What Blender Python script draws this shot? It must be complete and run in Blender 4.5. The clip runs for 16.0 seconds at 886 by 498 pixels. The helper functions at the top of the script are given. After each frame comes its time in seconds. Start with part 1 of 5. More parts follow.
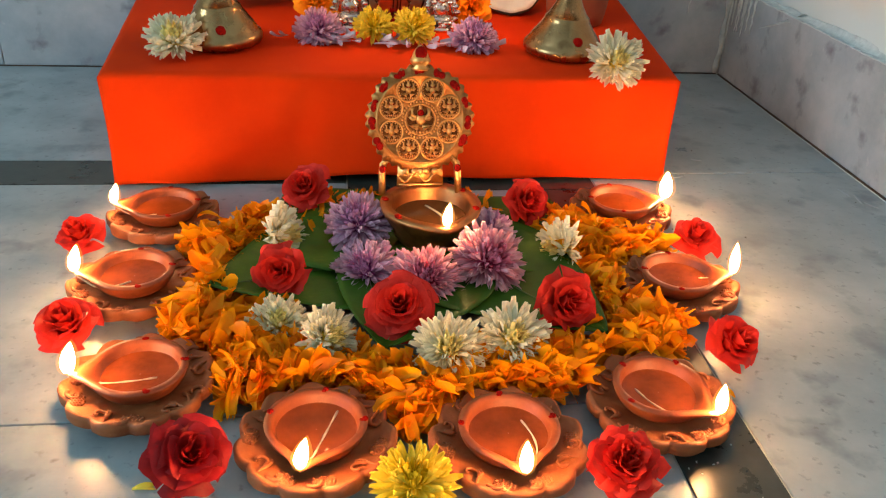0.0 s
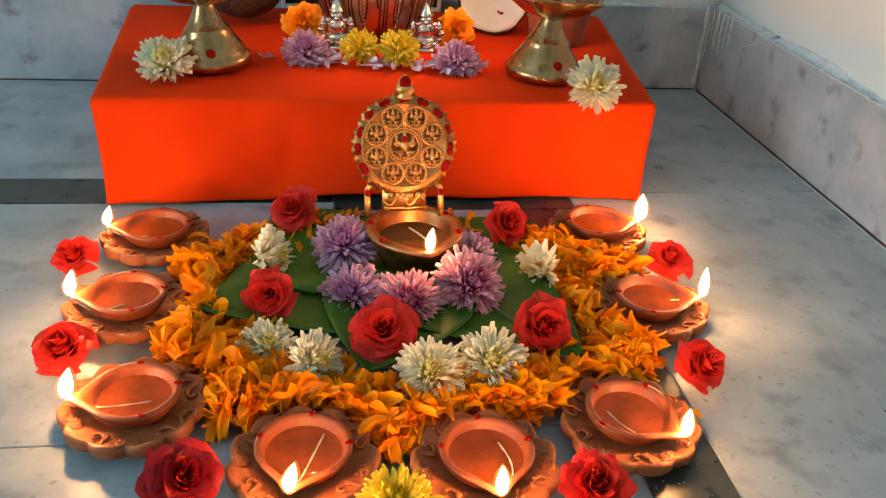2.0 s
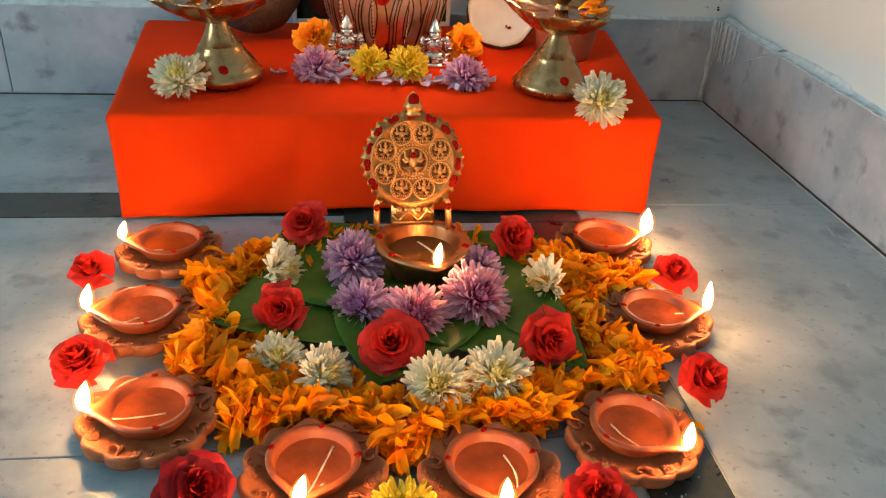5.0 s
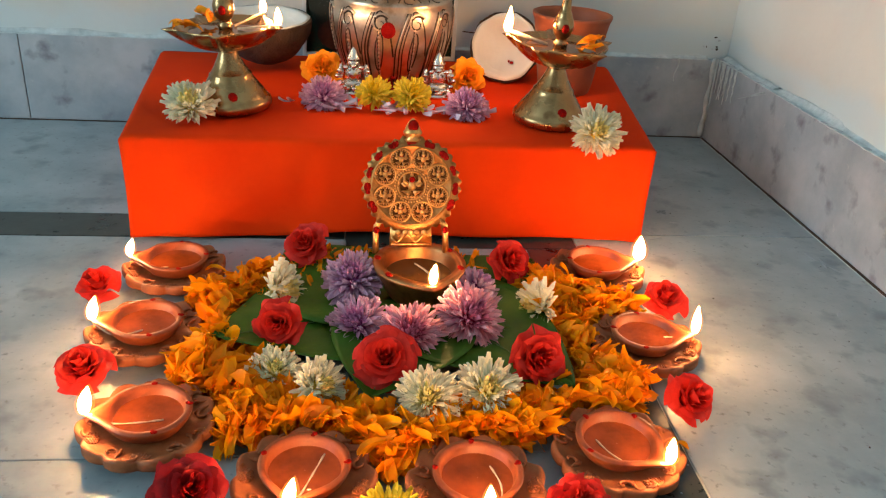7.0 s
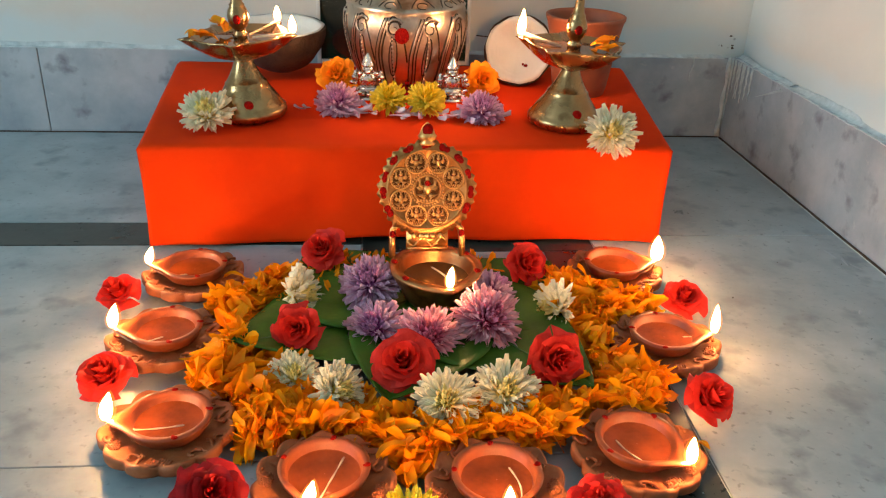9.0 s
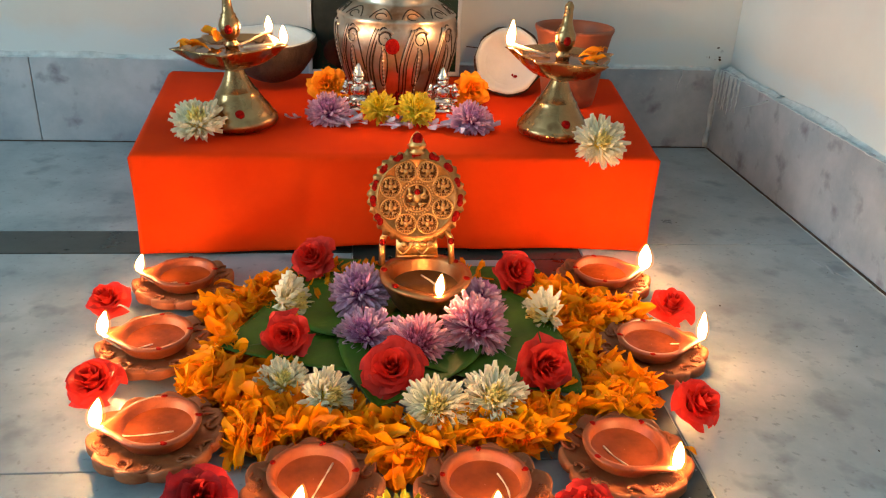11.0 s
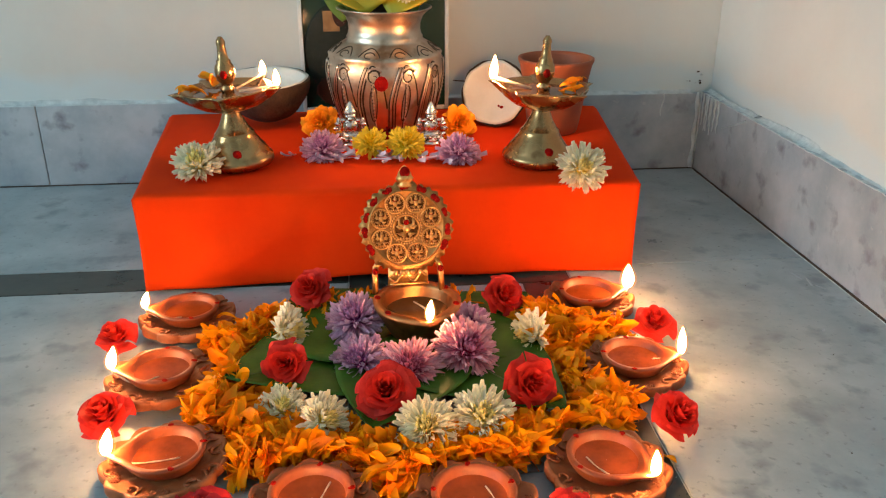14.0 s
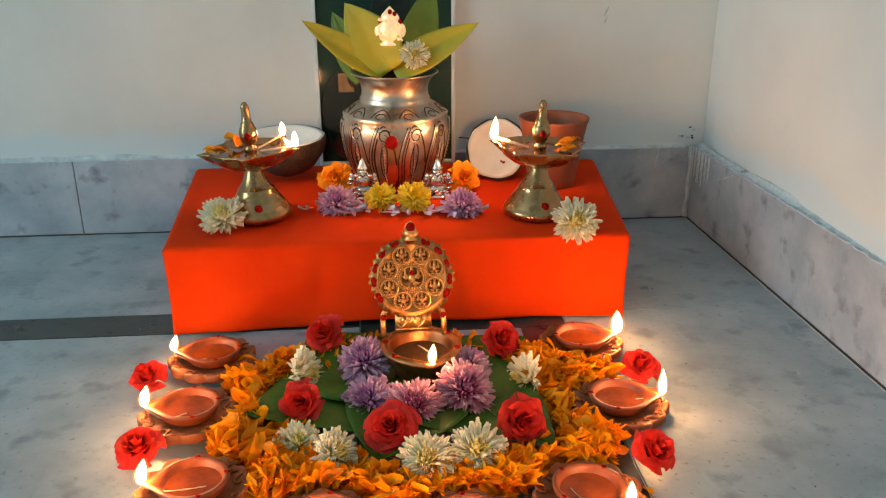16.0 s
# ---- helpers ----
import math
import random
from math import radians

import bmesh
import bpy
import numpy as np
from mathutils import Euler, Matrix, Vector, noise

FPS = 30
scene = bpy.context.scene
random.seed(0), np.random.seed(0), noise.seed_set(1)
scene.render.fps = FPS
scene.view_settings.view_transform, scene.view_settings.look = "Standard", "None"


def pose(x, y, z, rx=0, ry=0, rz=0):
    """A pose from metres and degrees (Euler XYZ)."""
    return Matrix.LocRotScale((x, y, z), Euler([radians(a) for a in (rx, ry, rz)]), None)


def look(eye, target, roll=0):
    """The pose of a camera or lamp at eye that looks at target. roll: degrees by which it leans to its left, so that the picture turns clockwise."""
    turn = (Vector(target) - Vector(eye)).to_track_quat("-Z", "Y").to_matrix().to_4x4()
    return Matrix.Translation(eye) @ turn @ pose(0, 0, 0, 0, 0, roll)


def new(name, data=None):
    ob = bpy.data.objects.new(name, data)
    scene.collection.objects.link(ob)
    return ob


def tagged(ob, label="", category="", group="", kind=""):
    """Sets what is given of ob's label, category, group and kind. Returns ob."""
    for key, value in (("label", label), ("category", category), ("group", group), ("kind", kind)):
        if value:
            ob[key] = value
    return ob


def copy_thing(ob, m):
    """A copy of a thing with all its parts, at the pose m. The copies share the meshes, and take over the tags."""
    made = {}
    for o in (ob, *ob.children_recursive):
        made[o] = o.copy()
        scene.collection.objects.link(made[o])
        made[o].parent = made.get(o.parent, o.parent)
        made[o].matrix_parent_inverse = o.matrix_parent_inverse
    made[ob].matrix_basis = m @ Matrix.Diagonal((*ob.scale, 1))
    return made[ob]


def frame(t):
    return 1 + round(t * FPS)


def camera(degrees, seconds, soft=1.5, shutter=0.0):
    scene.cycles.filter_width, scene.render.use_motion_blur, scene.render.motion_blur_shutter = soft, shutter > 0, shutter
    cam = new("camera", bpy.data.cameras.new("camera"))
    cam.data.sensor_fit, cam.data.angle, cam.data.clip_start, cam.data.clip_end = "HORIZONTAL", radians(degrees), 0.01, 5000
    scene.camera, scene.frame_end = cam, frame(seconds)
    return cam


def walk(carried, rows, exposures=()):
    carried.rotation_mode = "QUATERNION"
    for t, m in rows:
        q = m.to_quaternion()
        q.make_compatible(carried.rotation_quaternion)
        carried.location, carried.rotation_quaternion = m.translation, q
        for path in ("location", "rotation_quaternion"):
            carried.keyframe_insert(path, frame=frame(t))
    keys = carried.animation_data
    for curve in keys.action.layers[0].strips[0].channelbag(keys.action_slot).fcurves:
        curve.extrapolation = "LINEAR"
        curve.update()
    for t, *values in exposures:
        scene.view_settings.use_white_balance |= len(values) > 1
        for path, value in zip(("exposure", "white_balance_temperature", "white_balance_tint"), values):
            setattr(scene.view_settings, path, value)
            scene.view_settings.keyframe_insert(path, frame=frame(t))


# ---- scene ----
cam = camera(56.1, 16.0, soft=1.15)
PATH = [
    (0, (0.083, 0.106, 0.348), (0.327, 1.831, -0.633), 3.1),
    (0.5, (0.083, 0.102, 0.358), (0.332, 1.816, -0.641), 3.2),
    (1, (0.084, 0.097, 0.367), (0.346, 1.812, -0.627), 3.6),
    (1.5, (0.085, 0.095, 0.373), (0.351, 1.809, -0.622), 3.8),
    (2, (0.083, 0.094, 0.381), (0.359, 1.809, -0.609), 3.8),
    (2.5, (0.085, 0.093, 0.387), (0.349, 1.808, -0.608), 3.4),
    (3, (0.086, 0.092, 0.391), (0.34, 1.81, -0.602), 3.2),
    (5.5, (0.084, 0.081, 0.394), (0.331, 1.814, -0.573), 3.5),
    (6, (0.084, 0.071, 0.395), (0.318, 1.829, -0.53), 4.0),
    (6.5, (0.088, 0.063, 0.39), (0.318, 1.829, -0.519), 4.3),
    (7, (0.094, 0.059, 0.39), (0.319, 1.833, -0.506), 3.9),
    (7.5, (0.095, 0.056, 0.389), (0.306, 1.839, -0.493), 3.9),
    (8, (0.096, 0.056, 0.386), (0.294, 1.837, -0.502), 3.5),
    (8.5, (0.096, 0.056, 0.385), (0.283, 1.835, -0.51), 2.9),
    (9, (0.096, 0.057, 0.388), (0.276, 1.842, -0.497), 2.3),
    (11.5, (0.099, 0.049, 0.387), (0.302, 1.848, -0.464), 2.6),
    (12, (0.103, 0.048, 0.389), (0.304, 1.851, -0.453), 2.4),
    (12.5, (0.102, 0.048, 0.388), (0.304, 1.853, -0.448), 2.4),
    (13, (0.105, 0.043, 0.392), (0.291, 1.862, -0.418), 1.8),
    (13.5, (0.11, 0.031, 0.398), (0.297, 1.855, -0.399), 0.2),
    (14, (0.111, 0.016, 0.404), (0.294, 1.84, -0.398), 0.2),
    (14.5, (0.114, -0.003, 0.416), (0.283, 1.835, -0.354), 0.6),
    (15, (0.116, -0.016, 0.428), (0.27, 1.828, -0.329), 0.1),
    (15.5, (0.117, -0.03, 0.439), (0.271, 1.82, -0.304), -0.3),
    (16, (0.119, -0.051, 0.444), (0.266, 1.81, -0.272), -0.2),
]
walk(cam, [(t, look(eye, target, roll)) for t, eye, target, roll in PATH], [(0, 0.02), (3, 0.0), (6, -0.01), (9, 0.07), (13.5, 0.06), (15, -0.06), (16, -0.10)])

# world, lamps and room light
WIN_Y0, WIN_Y1, WIN_Z0, WIN_Z1 = -1.55, 0.15, 0.55, 1.95
world = bpy.data.worlds.new("sky")
scene.world = world
world.use_nodes = True
wn = world.node_tree.nodes
sky = wn.new("ShaderNodeTexSky")
sky.sky_type, sky.sun_disc = "NISHITA", False
sky.sun_elevation, sky.sun_rotation = radians(35), radians(200)
world.node_tree.links.new(sky.outputs[0], wn["Background"].inputs[0])
wn["Background"].inputs[1].default_value = 0.08
win = bpy.data.lights.new("window_light", "AREA")
win.shape, win.size, win.size_y = "RECTANGLE", WIN_Y1 - WIN_Y0, WIN_Z1 - WIN_Z0
win.energy, win.color = 80.0, (0.555, 0.86, 1.0)
win_ob = new("window_light", win)
win_ob.matrix_world = look((-3.52, (WIN_Y0 + WIN_Y1) / 2, (WIN_Z0 + WIN_Z1) / 2), (0.64, (WIN_Y0 + WIN_Y1) / 2 + 0.35, (WIN_Z0 + WIN_Z1) / 2 - 0.5))
FLAME_POWER = 325.0


# ---- mesh helpers ----
def lathe(profile, n=40, rfun=None, closed=True):
    """Rings of (radius, height) turned round z; rfun(angle, i) scales the radius."""
    vs, fs = [], []
    for i, (r, z) in enumerate(profile):
        for j in range(n):
            a = 2 * math.pi * j / n
            k = rfun(a, i) if rfun else 1.0
            vs.append((r * k * math.cos(a), r * k * math.sin(a), z))
    for i in range(len(profile) - 1):
        for j in range(n):
            a, b = i * n + j, i * n + (j + 1) % n
            fs.append((a, b, b + n, a + n))
    if closed:
        for row, flip in ((0, True), (len(profile) - 1, False)):
            c = len(vs)
            ring = [vs[row * n + j] for j in range(n)]
            vs.append((sum(p[0] for p in ring) / n, sum(p[1] for p in ring) / n, ring[0][2]))
            for j in range(n):
                a, b = row * n + j, row * n + (j + 1) % n
                fs.append((b, a, c) if flip else (a, b, c))
    return vs, fs


def tube(points, radius, n=7):
    """A round tube along points; radius is a number or a function of 0..1."""
    vs, fs = [], []
    pts = [Vector(p) for p in points]
    last = len(pts) - 1
    for i, p in enumerate(pts):
        d = (pts[min(i + 1, last)] - pts[max(i - 1, 0)]).normalized()
        ref = Vector((0, 0, 1)) if abs(d.z) < 0.9 else Vector((1, 0, 0))
        s = d.cross(ref).normalized()
        u = s.cross(d)
        r = radius(i / last) if callable(radius) else radius
        for j in range(n):
            a = 2 * math.pi * j / n
            vs.append(tuple(p + s * r * math.cos(a) + u * r * math.sin(a)))
    for i in range(last):
        for j in range(n):
            a, b = i * n + j, i * n + (j + 1) % n
            fs.append((a, b, b + n, a + n))
    fs.append(tuple(reversed(range(n))))
    fs.append(tuple(range(last * n, last * n + n)))
    return vs, fs


def sheet(fn, nu, nv):
    """An open grid: fn(u, v) for u, v in 0..1."""
    vs = [tuple(fn(i / nu, j / nv)) for j in range(nv + 1) for i in range(nu + 1)]
    fs = [(j * (nu + 1) + i, j * (nu + 1) + i + 1, (j + 1) * (nu + 1) + i + 1, (j + 1) * (nu + 1) + i) for j in range(nv) for i in range(nu)]
    return vs, fs


def ball(c, rx, ry=None, rz=None, nu=10, nv=6):
    ry, rz = ry or rx, rz or rx
    prof = [(math.sin(math.pi * (i + 0.02) / (nv + 0.04)), -math.cos(math.pi * (i + 0.02) / (nv + 0.04))) for i in range(nv + 1)]
    vs, fs = lathe(prof, nu)
    return [(c[0] + x * rx, c[1] + y * ry, c[2] + z * rz) for x, y, z in vs], fs


def moved(g, m):
    return [tuple(m @ Vector(v)) for v in g[0]], g[1]


def joined(*gs):
    vs, fs = [], []
    for g in gs:
        k = len(vs)
        vs.extend(g[0])
        fs.extend(tuple(i + k for i in q) for q in g[1])
    return vs, fs


def thick(g, d):
    """Gives an open sheet a thickness d along its vertex normals."""
    me = bpy.data.meshes.new("tmp")
    me.from_pydata(g[0], [], g[1])
    bm = bmesh.new()
    bm.from_mesh(me)
    bpy.data.meshes.remove(me)
    bm.normal_update()
    bmesh.ops.solidify(bm, geom=bm.faces[:], thickness=d)
    bm.verts.index_update()
    out = [tuple(v.co) for v in bm.verts], [tuple(v.index for v in f.verts) for f in bm.faces]
    bm.free()
    return out


def box(x0, y0, z0, x1, y1, z1, bevel=0.0):
    bm = bmesh.new()
    bmesh.ops.create_cube(bm, size=1.0)
    for v in bm.verts:
        v.co = Vector(((x0 + x1) / 2 + v.co.x * (x1 - x0), (y0 + y1) / 2 + v.co.y * (y1 - y0), (z0 + z1) / 2 + v.co.z * (z1 - z0)))
    if bevel:
        bmesh.ops.bevel(bm, geom=bm.edges[:], offset=bevel, segments=2, affect="EDGES", profile=0.6)
    bm.verts.index_update()
    out = [tuple(v.co) for v in bm.verts], [tuple(v.index for v in f.verts) for f in bm.faces]
    bm.free()
    return out


def mesh(name, g, mats, smooth=True, fix=True):
    me = bpy.data.meshes.new(name)
    me.from_pydata(g[0], [], g[1])
    for m in mats if isinstance(mats, (list, tuple)) else [mats]:
        me.materials.append(m)
    if fix:
        bm = bmesh.new()
        bm.from_mesh(me)
        bmesh.ops.recalc_face_normals(bm, faces=bm.faces[:])
        bm.to_mesh(me)
        bm.free()
    me.polygons.foreach_set("use_smooth", [smooth] * len(me.polygons))
    me.update()
    return me


def part(name, g, material, parent, label="", smooth=True, m=None):
    """ONE mesh object under a thing or a part; g is geometry or a ready mesh."""
    data = g if isinstance(g, bpy.types.Mesh) else mesh(name, g, material, smooth)
    ob = new(name, data)
    ob.parent = parent
    if m is not None:
        ob.matrix_basis = m
    if label:
        tagged(ob, label)
    return ob


def thing(name, label, category, m=None, group="", kind="", g=None, material=None, smooth=True):
    ob = new(name, mesh(name, g, material, smooth) if g else None)
    if not g:
        ob.empty_display_size = 0.02
    if m is not None:
        ob.matrix_basis = m
    return tagged(ob, label, category, group, kind)


# ---- materials ----
def surface(name, a, b, rough=0.5, metal=0.0, scale=30.0, bump=0.2, bump_scale=200.0, dist=0.001, vary=0.0, through_light=0.0, spec=0.5, spots=None, sheen=0.0, specks=None, islands=0.0, root=None, smear=None, detail=6.0):
    """A principled surface that wanders between colours a and b at two scales, with fine relief."""
    mt = bpy.data.materials.new(name)
    mt.use_nodes = True
    nt = mt.node_tree
    n, l = nt.nodes, nt.links
    bs = n["Principled BSDF"]
    bs.inputs["Metallic"].default_value = metal
    bs.inputs["Specular IOR Level"].default_value = spec
    if sheen:
        bs.inputs["Sheen Weight"].default_value = sheen
    co = n.new("ShaderNodeTexCoord")
    big = n.new("ShaderNodeTexNoise")
    big.inputs["Scale"].default_value, big.inputs["Detail"].default_value, big.inputs["Roughness"].default_value = scale, detail, 0.62
    l.new(co.outputs["Object"], big.inputs["Vector"])
    ramp = n.new("ShaderNodeValToRGB")
    ramp.color_ramp.elements[0].position, ramp.color_ramp.elements[1].position = 0.32, 0.68
    ramp.color_ramp.elements[0].color, ramp.color_ramp.elements[1].color = (*a, 1), (*b, 1)
    l.new(big.outputs["Fac"], ramp.inputs["Fac"])
    col = ramp.outputs["Color"]
    for spots in [q for q in (spots, specks) if q]:
        sp = n.new("ShaderNodeTexNoise")
        sp.inputs["Scale"].default_value, sp.inputs["Detail"].default_value = spots[1], 4.0
        l.new(co.outputs["Object"], sp.inputs["Vector"])
        r2 = n.new("ShaderNodeValToRGB")
        r2.color_ramp.elements[0].position, r2.color_ramp.elements[1].position = spots[2], spots[2] + 0.16
        l.new(sp.outputs["Fac"], r2.inputs["Fac"])
        mx = n.new("ShaderNodeMix")
        mx.data_type = "RGBA"
        mx.inputs["B"].default_value = (*spots[0], 1)
        l.new(r2.outputs["Color"], mx.inputs["Factor"])
        l.new(col, mx.inputs["A"])
        col = mx.outputs["Result"]
    if root:
        sx = n.new("ShaderNodeSeparateXYZ")
        l.new(co.outputs["Object"], sx.inputs[0])
        gr = n.new("ShaderNodeMapRange")
        gr.inputs["From Min"].default_value, gr.inputs["From Max"].default_value = root[1], root[2]
        l.new(sx.outputs["X"], gr.inputs["Value"])
        mx = n.new("ShaderNodeMix")
        mx.data_type = "RGBA"
        mx.inputs["A"].default_value = (*root[0], 1)
        l.new(gr.outputs["Result"], mx.inputs["Factor"])
        l.new(col, mx.inputs["B"])
        col = mx.outputs["Result"]
    if smear:
        sz = n.new("ShaderNodeSeparateXYZ")
        l.new(co.outputs["Object"], sz.inputs[0])
        ragged = n.new("ShaderNodeTexNoise")
        ragged.inputs["Scale"].default_value, ragged.inputs["Detail"].default_value = 9.0, 5.0
        l.new(co.outputs["Object"], ragged.inputs["Vector"])
        up = n.new("ShaderNodeMath")
        up.operation = "MULTIPLY_ADD"
        up.inputs[1].default_value = -smear[2]
        l.new(ragged.outputs["Fac"], up.inputs[0])
        l.new(sz.outputs["Z"], up.inputs[2])
        gr = n.new("ShaderNodeMapRange")
        gr.inputs["From Min"].default_value, gr.inputs["From Max"].default_value = smear[1] + 0.014, smear[1] - 0.006
        l.new(up.outputs[0], gr.inputs["Value"])
        mx = n.new("ShaderNodeMix")
        mx.data_type = "RGBA"
        mx.inputs["B"].default_value = (*smear[0], 1)
        l.new(gr.outputs["Result"], mx.inputs["Factor"])
        l.new(col, mx.inputs["A"])
        col = mx.outputs["Result"]
    if vary or islands:
        info = n.new("ShaderNodeNewGeometry" if islands else "ShaderNodeObjectInfo")
        vary = vary or islands
        mr = n.new("ShaderNodeMapRange")
        mr.inputs["To Min"].default_value, mr.inputs["To Max"].default_value = 1 - vary, 1 + vary
        l.new(info.outputs["Random Per Island" if islands else "Random"], mr.inputs["Value"])
        hs = n.new("ShaderNodeHueSaturation")
        l.new(mr.outputs["Result"], hs.inputs["Value"])
        l.new(col, hs.inputs["Color"])
        col = hs.outputs["Color"]
    l.new(col, bs.inputs["Base Color"])
    fine = n.new("ShaderNodeTexNoise")
    fine.inputs["Scale"].default_value, fine.inputs["Detail"].default_value = bump_scale, 4.0
    l.new(co.outputs["Object"], fine.inputs["Vector"])
    rr = n.new("ShaderNodeMapRange")
    rr.inputs["To Min"].default_value, rr.inputs["To Max"].default_value = max(rough - 0.12, 0.02), max(min(rough + 0.12, 1.0), 0.03)
    l.new(big.outputs["Fac"], rr.inputs["Value"])
    l.new(rr.outputs["Result"], bs.inputs["Roughness"])
    bp = n.new("ShaderNodeBump")
    bp.inputs["Strength"].default_value, bp.inputs["Distance"].default_value = bump, dist
    l.new(fine.outputs["Fac"], bp.inputs["Height"])
    l.new(bp.outputs["Normal"], bs.inputs["Normal"])
    if through_light:
        tr = n.new("ShaderNodeBsdfTranslucent")
        l.new(col, tr.inputs["Color"])
        ms = n.new("ShaderNodeMixShader")
        ms.inputs[0].default_value = through_light
        l.new(bs.outputs[0], ms.inputs[1])
        l.new(tr.outputs[0], ms.inputs[2])
        l.new(ms.outputs[0], n["Material Output"].inputs["Surface"])
    return mt


M = {}
M["marble"] = surface("marble", (0.228, 0.272, 0.298), (0.415, 0.455, 0.475), 0.32, scale=9.0, detail=10.0, bump=0.06, bump_scale=120, spots=((0.19, 0.225, 0.25), 24.0, 0.55), vary=0.05, specks=((0.17, 0.185, 0.19), 140.0, 0.61))
M["black_stone"] = surface("black_stone", (0.018, 0.022, 0.02), (0.05, 0.055, 0.05), 0.3, scale=40, bump=0.08, spots=((0.12, 0.13, 0.12), 60.0, 0.68))
M["grout"] = surface("grout", (0.5, 0.5, 0.48), (0.68, 0.68, 0.66), 0.9, scale=60)
M["skirting"] = surface("skirting", (0.265, 0.31, 0.355), (0.465, 0.49, 0.525), 0.5, scale=12.0, detail=10.0, bump=0.12, spots=((0.19, 0.19, 0.22), 30.0, 0.57), vary=0.05, specks=((0.52, 0.52, 0.53), 70.0, 0.66))
M["wall"] = surface("wall", (0.62, 0.60, 0.56), (0.70, 0.68, 0.63), 0.85, scale=4.0, bump=0.15, bump_scale=90, dist=0.002, smear=((0.60, 0.66, 0.67), 0.118, 0.065))
M["plaster"] = surface("plaster", (0.40, 0.45, 0.47), (0.64, 0.68, 0.69), 0.9, scale=60.0, bump=0.6, bump_scale=140, dist=0.003)
M["white"] = surface("white_paint", (0.72, 0.72, 0.7), (0.82, 0.82, 0.8), 0.7, scale=3.0)
M["cloth"] = surface("red_cloth", (0.66, 0.030, 0.001), (0.78, 0.046, 0.002), 0.9, scale=8.0, bump=0.25, bump_scale=1500, dist=0.0004, spec=0.08)
M["wood_dark"] = surface("dark_wood", (0.03, 0.015, 0.008), (0.07, 0.035, 0.02), 0.6, scale=25)
M["clay"] = surface("terracotta", (0.27, 0.066, 0.021), (0.42, 0.125, 0.040), 0.60, scale=60, detail=9.0, bump=0.45, bump_scale=420, dist=0.0007, spots=((0.46, 0.17, 0.065), 90.0, 0.60), vary=0.08, spec=0.35)
M["clay_wet"] = surface("oiled_terracotta", (0.20, 0.038, 0.009), (0.31, 0.066, 0.017), 0.48, scale=70, bump=0.35, bump_scale=300, dist=0.0006, spots=((0.13, 0.026, 0.007), 80.0, 0.60), vary=0.08, spec=0.4)
M["oil"] = surface("oil", (0.15, 0.028, 0.006), (0.24, 0.048, 0.011), -0.06, scale=60, bump=0.03, bump_scale=60, spec=0.16)
M["oil_dark"] = surface("lamp_oil", (0.07, 0.026, 0.008), (0.11, 0.042, 0.013), -0.05, scale=30, bump=0.02, spec=0.3)
M["wick"] = surface("cotton", (0.50, 0.36, 0.22), (0.70, 0.56, 0.38), 0.95, scale=300, bump=0.5, bump_scale=900)
M["soot"] = surface("soot", (0.01, 0.008, 0.006), (0.03, 0.02, 0.015), 0.95)
M["kumkum"] = surface("vermilion_powder", (0.25, 0.004, 0.003), (0.36, 0.010, 0.006), 0.98, scale=300, bump=0.9, bump_scale=900, dist=0.002, spec=0.03)
M["brass"] = surface("brass", (0.33, 0.172, 0.072), (0.47, 0.275, 0.125), 0.27, metal=1.0, scale=35, bump=0.10, bump_scale=200, dist=0.0006, spots=((0.22, 0.105, 0.045), 45.0, 0.60))
M["brass_cast"] = surface("cast_brass", (0.66, 0.31, 0.095), (0.84, 0.46, 0.16), 0.34, metal=1.0, scale=120, bump=0.4, bump_scale=600, dist=0.0006, spots=((0.42, 0.17, 0.05), 160.0, 0.58))
M["brass_plate"] = surface("plate_brass", (0.30, 0.125, 0.038), (0.47, 0.22, 0.073), 0.40, metal=1.0, scale=120, bump=0.5, bump_scale=500, dist=0.0008, spots=((0.20, 0.075, 0.022), 90.0, 0.58))
M["brass_dark"] = surface("dark_brass", (0.10, 0.034, 0.011), (0.22, 0.085, 0.028), 0.5, metal=1.0, scale=120, bump=0.6, bump_scale=420, dist=0.0010)
M["bronze"] = surface("bronze", (0.32, 0.125, 0.045), (0.46, 0.20, 0.075), 0.42, metal=1.0, scale=40, bump=0.25, bump_scale=240, spots=((0.20, 0.07, 0.025), 60.0, 0.56))
M["silver"] = surface("silver", (0.44, 0.33, 0.25), (0.66, 0.54, 0.43), 0.33, metal=1.0, scale=30, bump=0.22, bump_scale=140, dist=0.0010, spots=((0.30, 0.19, 0.12), 38.0, 0.54))
M["silver_dark"] = surface("dark_silver", (0.045, 0.032, 0.024), (0.12, 0.09, 0.07), 0.5, metal=1.0, scale=60)
M["silver_idol"] = surface("idol_silver", (0.55, 0.5, 0.46), (0.8, 0.76, 0.72), 0.25, metal=1.0, scale=90, bump=0.3, bump_scale=500)
M["rose"] = surface("rose_petal", (0.64, 0.020, 0.013), (0.80, 0.045, 0.028), 0.55, scale=90, bump=0.35, bump_scale=300, vary=0.14, through_light=0.2, spec=0.2)
M["rose_dark"] = surface("rose_petal_dark", (0.30, 0.008, 0.010), (0.50, 0.016, 0.018), 0.5, scale=90, bump=0.35, bump_scale=300, vary=0.3, through_light=0.2, spec=0.25)
M["orange"] = surface("orange_petal", (0.92, 0.27, 0.006), (0.96, 0.38, 0.012), 0.6, scale=50, bump=0.2, bump_scale=400, vary=0.12, through_light=0.14, spec=0.2)
